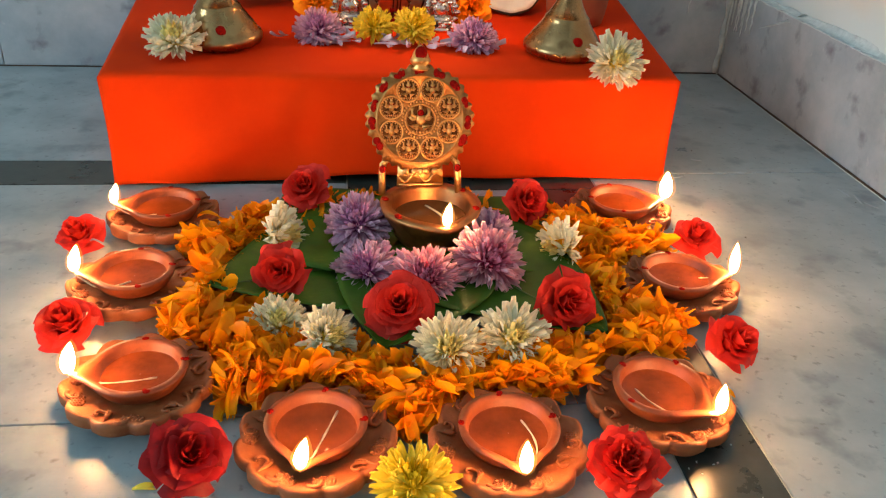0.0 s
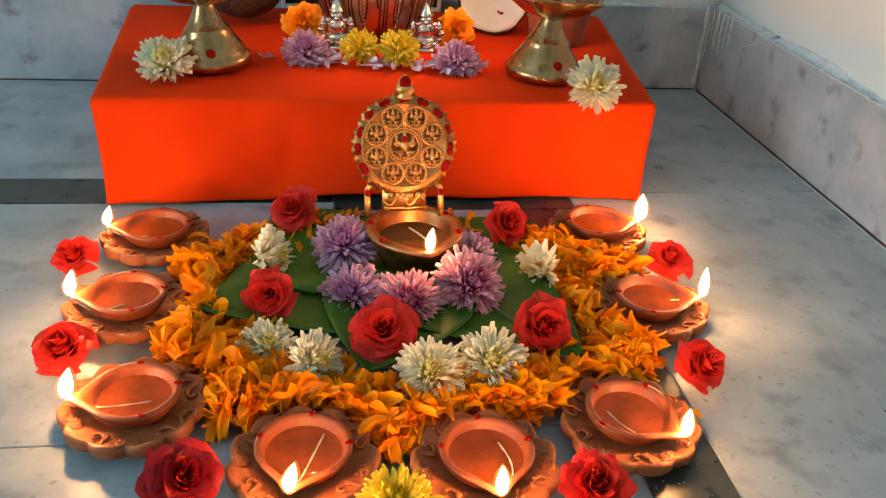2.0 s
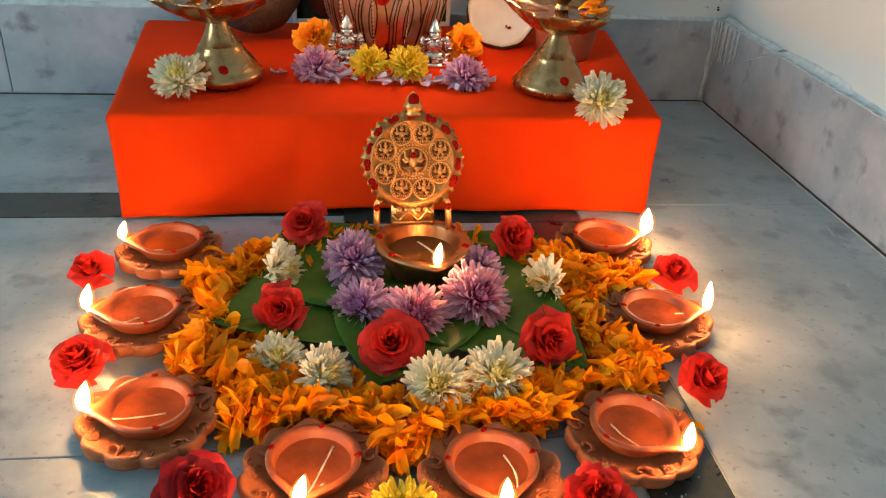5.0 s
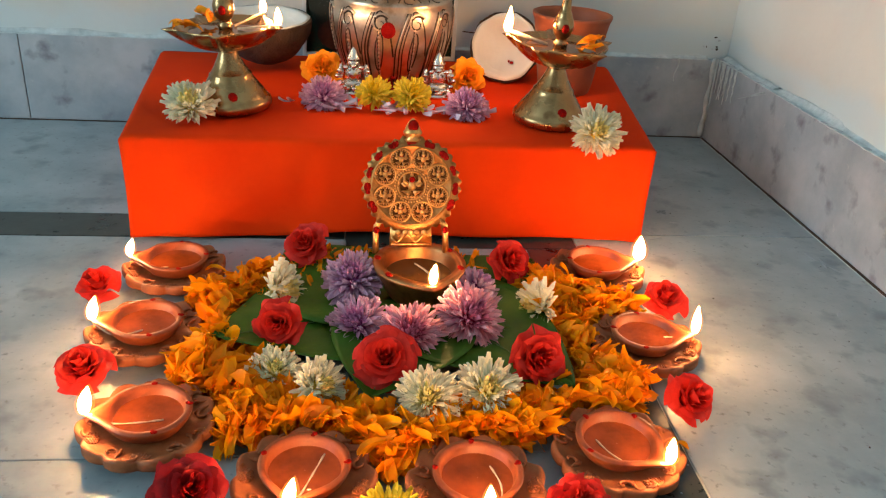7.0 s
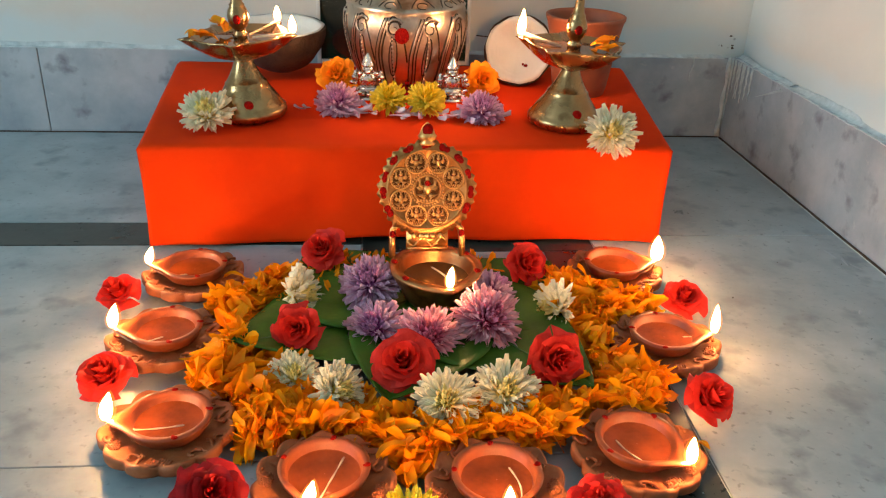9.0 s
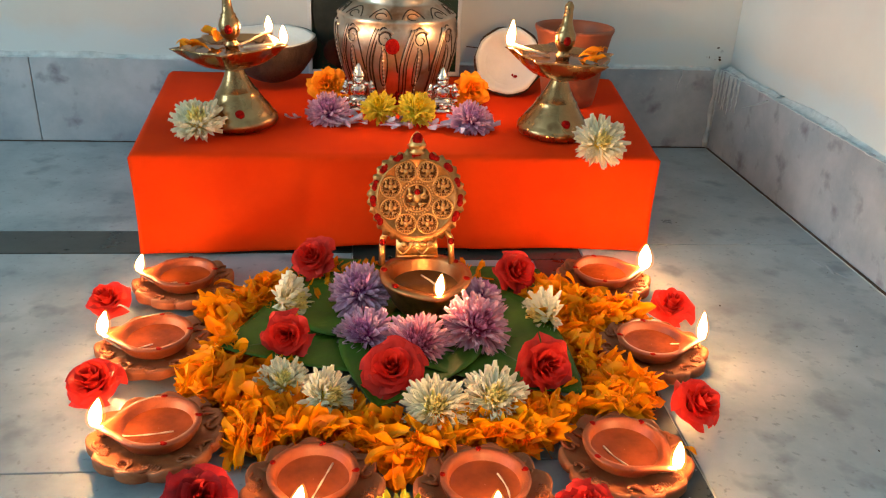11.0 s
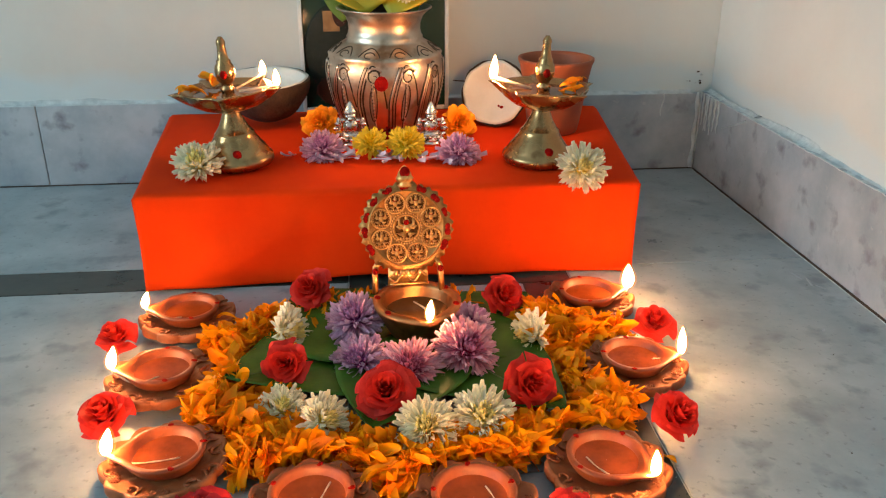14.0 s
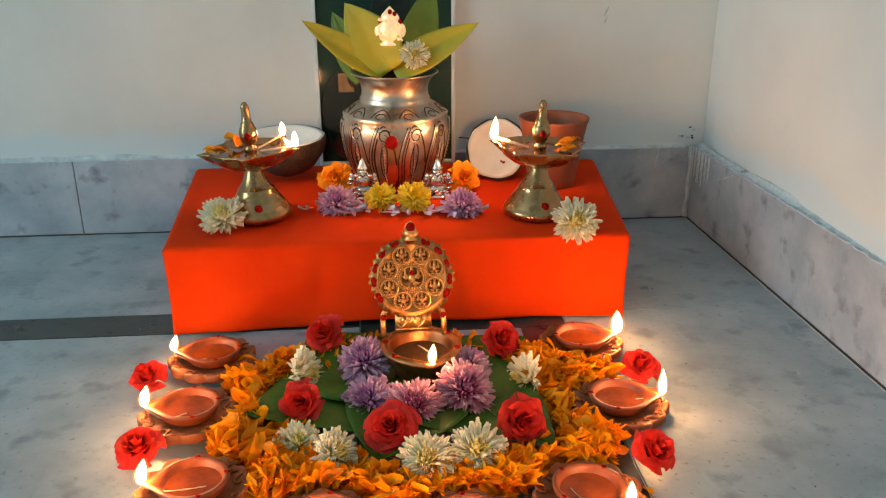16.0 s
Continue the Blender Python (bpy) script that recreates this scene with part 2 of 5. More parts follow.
M["marigold"] = surface("marigold_petal", (0.98, 0.25, 0.0005), (1.0, 0.44, 0.002), 0.5, scale=45, bump=0.45, bump_scale=260, through_light=0.26, spec=0.2, islands=0.20)
M["purple"] = surface("purple_petal", (0.72, 0.41, 0.58), (0.93, 0.70, 0.82), 0.6, scale=160, bump=0.3, bump_scale=500, vary=0.12, through_light=0.26, spec=0.2, root=((0.46, 0.13, 0.32), 0.006, 0.024))
M["purple_in"] = surface("purple_petal_inner", (0.56, 0.22, 0.46), (0.74, 0.40, 0.62), 0.6, scale=60, vary=0.14, through_light=0.2, spec=0.2, root=((0.34, 0.07, 0.24), 0.006, 0.022))
M["pink"] = surface("pink_petal", (0.92, 0.42, 0.52), (0.98, 0.72, 0.77), 0.6, scale=160, bump=0.3, bump_scale=500, vary=0.12, through_light=0.26, spec=0.2, root=((0.66, 0.08, 0.21), 0.006, 0.024))
M["pink_in"] = surface("pink_petal_inner", (0.70, 0.18, 0.32), (0.86, 0.34, 0.46), 0.6, scale=60, vary=0.18, through_light=0.2, spec=0.2, root=((0.42, 0.03, 0.10), 0.006, 0.024))
M["lilac"] = surface("lilac_petal", (0.62, 0.52, 0.66), (0.82, 0.74, 0.82), 0.6, scale=60, vary=0.1, through_light=0.14, spec=0.2)
M["clay_dark"] = surface("cup_clay", (0.23, 0.048, 0.015), (0.33, 0.080, 0.026), 0.6, scale=25, bump=0.2, bump_scale=300)
M["cream"] = surface("white_petal", (0.96, 0.89, 0.66), (0.98, 0.94, 0.80), 0.6, scale=60, bump=0.2, bump_scale=500, vary=0.04, through_light=0.36, spec=0.2, root=((0.96, 0.76, 0.24), 0.003, 0.016))
M["cream_in"] = surface("white_petal_inner", (0.96, 0.80, 0.28), (0.97, 0.87, 0.46), 0.6, scale=60, vary=0.05, through_light=0.36, spec=0.2, root=((0.94, 0.66, 0.10), 0.002, 0.012))
M["yellow"] = surface("yellow_petal", (0.96, 0.74, 0.05), (0.98, 0.84, 0.14), 0.6, scale=60, bump=0.2, bump_scale=500, vary=0.05, through_light=0.25, spec=0.2)
M["yellow_in"] = surface("yellow_petal_inner", (0.88, 0.60, 0.015), (0.94, 0.70, 0.04), 0.6, scale=60, vary=0.05, through_light=0.18, spec=0.2)
M["leaf"] = surface("betel_leaf", (0.032, 0.098, 0.005), (0.070, 0.160, 0.011), 0.48, scale=30, detail=8.0, bump=0.35, bump_scale=140, vary=0.15, through_light=0.1, spec=0.25, spots=((0.11, 0.17, 0.016), 55.0, 0.62))
M["leaf_rib"] = surface("leaf_rib", (0.07, 0.13, 0.03), (0.1, 0.17, 0.05), 0.5)
M["leaf_yellow"] = surface("yellowing_leaf", (0.44, 0.35, 0.015), (0.58, 0.45, 0.03), 0.45, scale=14, bump=0.25, bump_scale=200, vary=0.1, through_light=0.2)
M["leaf_green"] = surface("fresh_leaf", (0.10, 0.19, 0.02), (0.18, 0.27, 0.035), 0.4, scale=14, bump=0.25, bump_scale=200, through_light=0.25)
M["coir"] = surface("coconut_shell", (0.022, 0.010, 0.005), (0.075, 0.036, 0.018), 0.9, scale=60, bump=0.9, bump_scale=160, dist=0.003)
M["coco_flesh"] = surface("coconut_flesh", (0.74, 0.71, 0.66), (0.85, 0.83, 0.79), 0.45, scale=20, bump=0.15, bump_scale=120, dist=0.001)
M["photo_green"] = surface("dark_green_print", (0.004, 0.026, 0.017), (0.012, 0.050, 0.034), 0.5, scale=9, bump=0.0, spec=0.2)
M["photo_grey"] = surface("grey_print", (0.008, 0.018, 0.016), (0.026, 0.034, 0.030), 0.5, scale=30, spec=0.2)
M["photo_maroon"] = surface("maroon_print", (0.035, 0.012, 0.012), (0.085, 0.030, 0.022), 0.5, scale=40, spec=0.2)
M["photo_brown"] = surface("brown_print", (0.22, 0.09, 0.03), (0.45, 0.22, 0.08), 0.4, scale=60)
M["frame_white"] = surface("white_moulding", (0.62, 0.63, 0.62), (0.78, 0.78, 0.76), 0.4, scale=30)

fl = bpy.data.materials.new("flame")
fl.use_nodes = True
em = fl.node_tree.nodes.new("ShaderNodeEmission")
em.inputs["Color"].default_value, em.inputs["Strength"].default_value = (1.0, 0.50, 0.19, 1), FLAME_POWER
fl.node_tree.links.new(em.outputs[0], fl.node_tree.nodes["Material Output"].inputs["Surface"])
M["flame"] = fl

# Weak emissive shell, added to give each flame core a soft glow.
halo = bpy.data.materials.new("flame_mantle")
halo.use_nodes = True
mno = halo.node_tree.nodes
mem, mtr, mmx = mno.new("ShaderNodeEmission"), mno.new("ShaderNodeBsdfTransparent"), mno.new("ShaderNodeMixShader")
mem.inputs["Color"].default_value, mem.inputs["Strength"].default_value = (1.0, 0.42, 0.08, 1), 2.2
mmx.inputs[0].default_value = 0.11
halo.node_tree.links.new(mtr.outputs[0], mmx.inputs[1])
halo.node_tree.links.new(mem.outputs[0], mmx.inputs[2])
halo.node_tree.links.new(mmx.outputs[0], mno["Material Output"].inputs["Surface"])
M["halo"] = halo

# Emission is added to the gilt for its overbright look, uneven by noise.
glow = bpy.data.materials.new("glowing_gilt")
glow.use_nodes = True
gb = glow.node_tree.nodes["Principled BSDF"]
gb.inputs["Base Color"].default_value, gb.inputs["Metallic"].default_value, gb.inputs["Roughness"].default_value = (0.9, 0.6, 0.3, 1), 0.6, 0.35
gb.inputs["Emission Color"].default_value, gb.inputs["Emission Strength"].default_value = (1.0, 0.66, 0.36, 1), 1.0
gno = glow.node_tree.nodes.new("ShaderNodeTexNoise")
gno.inputs["Scale"].default_value, gno.inputs["Detail"].default_value = 140.0, 3.0
gra = glow.node_tree.nodes.new("ShaderNodeMapRange")
gra.inputs["From Min"].default_value, gra.inputs["From Max"].default_value, gra.inputs["To Min"].default_value, gra.inputs["To Max"].default_value = 0.44, 0.64, 0.10, 1.5
glow.node_tree.links.new(gno.outputs["Fac"], gra.inputs["Value"])
glow.node_tree.links.new(gra.outputs["Result"], gb.inputs["Emission Strength"])
M["glow"] = glow

gl = bpy.data.materials.new("clear_glass")
gl.use_nodes = True
gt = gl.node_tree
trn, gls, mxs, frn = (gt.nodes.new("ShaderNodeBsdfTransparent"), gt.nodes.new("ShaderNodeBsdfGlossy"), gt.nodes.new("ShaderNodeMixShader"), gt.nodes.new("ShaderNodeFresnel"))
gls.inputs["Roughness"].default_value = 0.08
frn.inputs["IOR"].default_value = 1.12
gt.links.new(frn.outputs[0], mxs.inputs[0])
gt.links.new(trn.outputs[0], mxs.inputs[1])
gt.links.new(gls.outputs[0], mxs.inputs[2])
gt.links.new(mxs.outputs[0], gt.nodes["Material Output"].inputs["Surface"])
M["glass"] = gl

# ---- room ----
XL, XR, YB, YF, ZC = -3.6, 0.640, 1.224, -2.1, 2.7
SK = 0.1195


def slab(x0, y0, x1, y1, key, name, parent):
    part(name, box(x0 + 0.0008, y0 + 0.0008, -0.02, x1 - 0.0008, y1 - 0.0008, 0.0, 0.0006), M[key], parent, smooth=False)


floor = thing("floor", "worn grey-white marble slabs with black inlay strips", "floor", kind="structure", g=box(XL - 0.15, YF - 0.15, -0.06, XR + 0.15, YB + 0.15, -0.0016), material=M["grout"], smooth=False)

wall_back = thing("wall_north", "cream painted plaster wall above a stone skirting", "wall", kind="structure", g=box(XL - 0.12, YB, -0.06, XR + 0.15, YB + 0.12, ZC), material=M["wall"], smooth=False)
wall_right = thing("wall_east", "cream painted plaster wall above a stone skirting", "wall", kind="structure", g=box(XR, YF - 0.12, -0.06, XR + 0.12, YB - 0.001, ZC), material=M["wall"], smooth=False)
thing("wall_west", "plain cream wall with a window opening", "wall", kind="structure",
      g=joined(box(XL - 0.12, YF - 0.12, -0.06, XL, WIN_Y0, ZC), box(XL - 0.12, WIN_Y1, -0.06, XL, YB - 0.001, ZC), box(XL - 0.12, WIN_Y0, -0.06, XL, WIN_Y1, WIN_Z0), box(XL - 0.12, WIN_Y0, WIN_Z1, XL, WIN_Y1, ZC)), material=M["wall"], smooth=False)
thing("wall_south", "plain cream painted wall", "wall", kind="structure", g=box(XL, YF - 0.12, -0.06, XR, YF, ZC), material=M["wall"], smooth=False)
thing("ceiling", "plain white ceiling", "ceiling", kind="structure", g=box(XL - 0.12, YF - 0.12, ZC, XR + 0.15, YB + 0.12, ZC + 0.1), material=M["white"], smooth=False)

# skirting: stone pieces with a rough plaster ledge on top
sk_n = thing("baseboard_north", "blue-grey stone skirting with smeared plaster along its top", "baseboard", kind="structure")
for x0, x1 in ((XL + 0.01, -1.32), (-1.32, -0.345), (-0.345, 0.6195)):
    part("skirting_stone", box(x0 + 0.0006, 1.2155, 0.001, x1 - 0.0006, YB - 0.0005, SK - 0.002, 0.0012), M["skirting"], sk_n, smooth=False)
sk_e = thing("baseboard_east", "mauve-grey stone skirting with smeared plaster along its top", "baseboard", kind="structure")
LEAN_E = pose(0.6225, 1.2155, 0, 0, 0, 1.1)
for y0, y1 in ((-2.6, -1.35), (-1.35, -0.62), (-0.62, 0.0)):
    part("skirting_stone", box(0.0, y0 + 0.0006, 0.001, 0.012, y1 - 0.0006, SK + 0.001, 0.0012), M["skirting"], sk_e, smooth=False, m=LEAN_E)


def ledge(u, v, length, depth, h, seed):
    """A ragged fillet of plaster: from the skirting's lip up onto the wall."""
    s = u * length
    nz = noise.noise(Vector((s * 14, v * 2, seed))) + 0.5 * noise.noise(Vector((s * 55, v * 3, seed + 2)))
    n2 = noise.noise(Vector((s * 70, v * 5, seed + 7)))
    n3 = noise.noise(Vector((s * 5, 0.3, seed + 11))) + 0.6 * noise.noise(Vector((s * 23, 0.7, seed + 13)))
    y = depth * min(v * 1.25, 1.0) ** 0.8
    z = h * max(v - 0.45, 0) * 1.8 * (1 + 0.9 * n3 + 0.3 * nz) + 0.0012 * n2 + 0.001
    return s, y + 0.0004 * n2, max(z, 0.0006)


part("plaster_ledge", thick(sheet(lambda u, v: ledge(u, v, 4.2, 0.0082, 0.007, 1), 1100, 6), 0.0012), M["plaster"], sk_n, "pale rough plaster line", m=pose(XL + 0.01, 1.2160, SK - 0.002))
part("plaster_ledge", thick(sheet(lambda u, v: ledge(u, v, 2.6, 0.0115, 0.0055, 4), 620, 6), 0.0012), M["plaster"], sk_e, "pale rough plaster line", m=LEAN_E @ pose(0.0, 0.0, SK, 0, 0, -90))
for k in range(9):
    yy = -0.004 - 0.011 * k * random.uniform(0.6, 1.2) * (0.5 if k > 5 else 1)
    ln = random.uniform(0.03, 0.11) * (1 - k / 14)
    part("plaster_drip", tube([(-0.0006, yy + 0.0012 * math.sin(3 * i + k), SK - ln * i / 6) for i in range(7)], lambda s: 0.0019 - 0.0011 * s, 6), M["plaster"], sk_e, m=LEAN_E)
part("plaster_drip", tube([(0.563 + 0.002 * math.sin(i), 1.2153, SK - 0.035 * i / 6) for i in range(7)], lambda s: 0.0016 - 0.001 * s, 6), M["plaster"], sk_n)
part("plaster_fillet", tube([(0.6185 + 0.001 * math.sin(5 * i), 1.2150, 0.002 + 0.118 * i / 12) for i in range(13)], lambda s: 0.0035 + 0.001 * math.sin(17 * s), 7), M["plaster"], sk_n)
rng = random.Random(5)
for k in range(7):
    part("plaster_flake", ball((0, 0, 0), rng.uniform(0.001, 0.0035), rng.uniform(0.001, 0.002), rng.uniform(0.0006, 0.002), 7, 4), M["coir"] if k % 3 else M["plaster"], wall_back, m=pose(0.612 + rng.uniform(-0.012, 0.012), YB - 0.001, SK + 0.014 + rng.uniform(-0.004, 0.016), rng.uniform(0, 90), 0, rng.uniform(0, 90)))
for p in ((0.4655, YB - 0.0004, 0.322), (0.4665, YB - 0.0004, 0.312), (0.468, YB - 0.0004, 0.327)):
    part("wall_scratch", tube([(p[0], p[1], p[2]), (p[0] + 0.001, p[1], p[2] + 0.004), (p[0] + 0.003, p[1], p[2] + 0.008)], 0.0006, 5), M["skirting"], wall_back)

# ---- low table with its cloth ----
TX0, TX1, TY0, TY1, TZ = -0.128, 0.412, 0.868, 1.205, 0.1035
table = thing("low_table", "low dark wooden stool hidden under a red cloth", "table")
part("top", box(TX0, TY0, 0.083, TX1, TY1, TZ - 0.002, 0.003), M["wood_dark"], table, smooth=False)
for lx in (TX0 + 0.004, TX1 - 0.044):
    for ly in (TY0 + 0.012, TY1 - 0.05):
        part("leg", box(lx, ly, 0.0, lx + 0.04, ly + 0.04, 0.083, 0.002), M["wood_dark"], table, smooth=False)
part("apron", box(TX0 + 0.044, TY0 + 0.02, 0.035, TX1 - 0.044, TY0 + 0.034, 0.083, 0.001), M["wood_dark"], table, smooth=False)


CW, CD, CH = TX1 - TX0 + 0.008, TY1 - TY0 + 0.004, TZ


def spread(x, y):
    """The cloth's top is a little wider towards the wall."""
    k = (y - TY0) / (TY1 - TY0)
    mid = (TX0 + TX1) / 2
    return x + (x - mid) / (CW / 2) * (0.042 if x > mid else 0.028) * max(k, 0)


def drape(u, v):
    """The cloth's top, from the wall forward, then its fall down the front."""
    x, sv = u * CW, v * (CD + CH)
    wav = noise.noise(Vector((x * 7, sv * 9, 2.0)))
    fine = noise.noise(Vector((x * 26, sv * 22, 5.0)))
    px, py, z = TX0 - 0.004 + x, TY0 - 0.004 + max(CD - sv, 0), TZ
    fall = max(sv - CD, 0)
    if fall > 0:
        k = fall / CH
        edge = min(u, 1 - u) * CW
        z -= fall * (0.985 - 0.105 * math.exp(-((x - 0.235) / 0.075) ** 2) - 0.03 * math.sin(x * 19 + 0.6))
        py -= 0.007 * wav * k + 0.012 * k * k + 0.0022 * fine * k
        py -= 0.016 * math.exp(-((x - 0.21 + 0.16 * k) / 0.05) ** 2) * math.sin(2.6 * k) * k - 0.006 * math.exp(-((x - 0.40 - 0.05 * k) / 0.03) ** 2) * k
        py -= 0.006 * math.exp(-(edge / 0.02) ** 2) * k
        px += (u - 0.5) * -0.012 * k
    else:
        z += 0.0007 * wav + 0.0004 * fine
        e, r = min(CD - sv, x, CW - x), 0.006
        if e < r:
            z -= (r - math.sqrt(max(r * r - (r - e) ** 2, 0))) * 0.6
    return spread(px, py), py, max(z, 0.002)


def flap(side):
    def fn(u, v):
        y = TY0 - 0.004 + CD * (1 - u)
        x0, y0, z0 = drape(0.0 if side < 0 else 1.0, min(u * CD / (CD + CH), 0.999 * CD / (CD + CH)))
        wav = noise.noise(Vector((u * 5, v * 2, 3.0 + side)))
        x = x0 + side * (0.006 * wav * v + 0.004 * v) * min(1, (1 - u) * 5)
        return x - side * 0.006 * v * u, y - (0.015 * v * v) * u ** 6, max(z0 - v * (z0 - 0.003), 0.002)
    return sheet(fn, 60, 24)


cloth = thing("tablecloth", "plain orange-red cotton cloth draped over the low table", "cloth", g=joined(thick(sheet(drape, 130, 110), 0.0012), thick(flap(-1), 0.0012), thick(flap(1), 0.0012)), material=M["cloth"])


# ---- flames and clay lamps ----
def flame_geo(h, w):
    prof = []
    for i in range(9):
        s = i / 8
        prof.append((w * 0.5 * math.sin(math.pi * (0.10 + 0.90 * s) ** 0.72) ** 0.85 + 0.0002 if s < 1 else 0.0003, h * s))
    return lathe(prof, 10)


def flame_part(parent, at, h, w, lean, turn):
    g = flame_geo(h, w * 0.80)
    g = ([(x + lean * (z / h) ** 1.5 * h, y * 0.85, z) for x, y, z in g[0]], g[1])
    core = part("flame", g, M["flame"], parent, "bright yellow-white flame", m=pose(*at, 0, 0, turn))
    part("flame_mantle", ([(x * 1.55 + lean * (max(z, 0) / h) ** 1.5 * h * -0.3, y * 1.55, z * 1.13 - 0.0008) for x, y, z in g[0]], g[1]), M["halo"], core, "faint orange glow shell round the flame")
    return core


def spout_r(a, tip, width):
    """How far a rim of radius 1 reaches out at the angle a, with a pinched spout at 0."""
    a = abs((a + math.pi) % (2 * math.pi) - math.pi)
    return 1.0 + tip * math.exp(-(a / width) ** 1.35)


def tray_geo(seed):
    r_ = random.Random(seed)
    lobes, R = 11, 0.0458
    n = 160
    ph = math.pi / lobes

    def edge(a):
        s = abs(math.sin((a + ph) * lobes / 2))
        return 0.915 + 0.105 * s ** 0.75 + 0.025 * math.cos(a) + 0.008 * math.sin(3 * a + seed)

    prof = [(0.02, 0.0004), (0.46, 0.0), (0.52, 0.006), (0.80, 0.0095), (0.98, 0.0115), (1.0, 0.013), (1.0, 0.0195), (0.985, 0.0216), (0.94, 0.0222), (0.90, 0.0202), (0.80, 0.0180), (0.62, 0.0150), (0.45, 0.0135), (0.02, 0.0132)]
    vs, fs = [], []
    for r, z in prof:
        k = min(max((r - 0.5) / 0.45, 0), 1)
        for j in range(n):
            a = 2 * math.pi * j / n
            rr = R * r * (1 + (edge(a) - 1) * k)
            ruff = 0.0016 * k * math.cos((a + ph) * lobes) if z > 0.012 else 0
            nz = 0.0006 * noise.noise(Vector((math.cos(a) * 6, math.sin(a) * 6, seed + z * 90)))
            vs.append((rr * math.cos(a), rr * math.sin(a), z - ruff + (nz if r > 0.5 else 0)))
    for i in range(len(prof) - 1):
        for j in range(n):
            a, b = i * n + j, i * n + (j + 1) % n
            fs.append((a, b, b + n, a + n))
    return vs, fs, R, lobes


def curl(c, r0, r1, a0, a1, z, n=14):
    return [(c[0] + (r0 + (r1 - r0) * i / n) * math.cos(a0 + (a1 - a0) * i / n), c[1] + (r0 + (r1 - r0) * i / n) * math.sin(a0 + (a1 - a0) * i / n), z) for i in range(n + 1)]


RELIEF = {}


FLAT = 0.80


def flat(g):
    """The lamps' clay is pressed low: all heights of the pieces shrink alike."""
    return [(x, y, z * FLAT) for x, y, z in g[0]], g[1]


def clay_lamp(at, turn, seed, flame_h, flame_w, lean, lean_turn, wick_to, label):
    lamp = thing("clay_lamp", label, "oil lamp", pose(*at, 0, 0, turn), "ring of lit clay lamps")
    vs, fs, R, lobes = tray_geo(seed)
    tray = part("tray", flat((vs, fs)), M["clay"], lamp, "scalloped terracotta tray with pressed relief")
    if not RELIEF:
        RELIEF["curl"] = mesh("curl", tube(curl((0, 0), 0.0058, 0.0012, 0.0, 4.6, 0.0), lambda s: 0.0014 - 0.0006 * s, 6), M["clay"])
        RELIEF["vein"] = mesh("vein", tube([(-0.006 + 0.003 * i, 0.0012 * math.sin(i * 1.3), 0.0004 * math.sin(i)) for i in range(6)], lambda s: 0.0013 - 0.0006 * s, 6), M["clay"])
        dots = [ball((x * 0.0019, y * 0.0017 + 0.0008 * (x % 2), 0), 0.0009, 0.0009, 0.0010, 6, 4) for x in range(-3, 4) for y in range(-2, 3) if (x / 3.4) ** 2 + (y / 2.4) ** 2 < 1]
        RELIEF["dots"] = mesh("dots", joined(ball((0, 0, -0.0006), 0.0074, 0.0052, 0.0012, 14, 5), *dots), M["clay"])
    for k in range(lobes):
        a = 2 * math.pi * k / lobes + 0.31
        rad = R * 0.80
        side = 1 if k % 2 else -1
        x, y = rad * math.cos(a), rad * math.sin(a)
        tilt = pose(x, y, 0.0195 * FLAT, 0, 0, math.degrees(a)) @ pose(0, 0, 0, 0, -13, 0)
        if k in (0, lobes - 1, 2, lobes - 3):
            part("relief_oval", RELIEF["dots"], None, tray, m=tilt @ pose(0.001, 0, 0, 0, 0, 90 + 14 * side))
            part("relief_curl", RELIEF["curl"], None, tray, m=tilt @ pose(0.001, 0.0045 * side, 0.0004, 0, 0, 60 * side))
        else:
            part("relief_curl", RELIEF["curl"], None, tray, m=tilt @ pose(0, 0, 0.0002, 0, 0, 40 + 50 * side))
            part("relief_vein", RELIEF["vein"], None, tray, m=tilt @ pose(-0.001, 0.006 * side, 0.0002, 0, 0, 30 * side))
    B, Z = 0.0282, 0.033
    tip = lambda a, i: spout_r(a, (0.0, 0.0, 0.05, 0.18, 0.37, 0.40, 0.36, 0.22, 0.0, 0.0, 0.0)[i], 0.25)
    prof = [(0.0165, 0.0136), (0.0185, 0.0145), (0.0245, 0.0195), (0.0280, 0.0262), (B + 0.0012, Z - 0.002), (B + 0.0014, Z), (B - 0.0026, Z + 0.0006), (B - 0.0036, Z - 0.003), (0.0228, Z - 0.0085), (0.0185, Z - 0.0125), (0.010, Z - 0.0145)]
    bv, bf = lathe(prof, 72, tip)
    bv = [(x, y, z + 0.0006 * max(x / B - 0.95, 0) * 2 if z > Z - 0.01 else z) for x, y, z in bv]
    bowl = part("bowl", flat((bv, bf)), M["clay_wet"], lamp, "oil-soaked terracotta bowl with a pinched spout")
    ov, of = lathe([(0.0004, Z - 0.0084), (0.012, Z - 0.0084), (0.0225, Z - 0.0083), (0.0231, Z - 0.0077)], 48, lambda a, i: spout_r(a, 0.06 if i > 1 else 0.0, 0.3), closed=False)
    part("oil", flat((ov, of)), M["oil"], bowl, "dark glossy lamp oil")
    tipx = (B + 0.0014) * 1.34
    pts = []
    for i in range(15):
        s = i / 14
        x = tipx * (1 - s) + wick_to[0] * s
        y = wick_to[1] * s + wick_to[2] * math.sin(math.pi * s) * 0.006
        z = (Z + 0.0014) * (1 - min(s * 3.2, 1)) + (Z - 0.0083) * min(s * 3.2, 1)
        pts.append((x, y, z * FLAT))
    Z *= FLAT
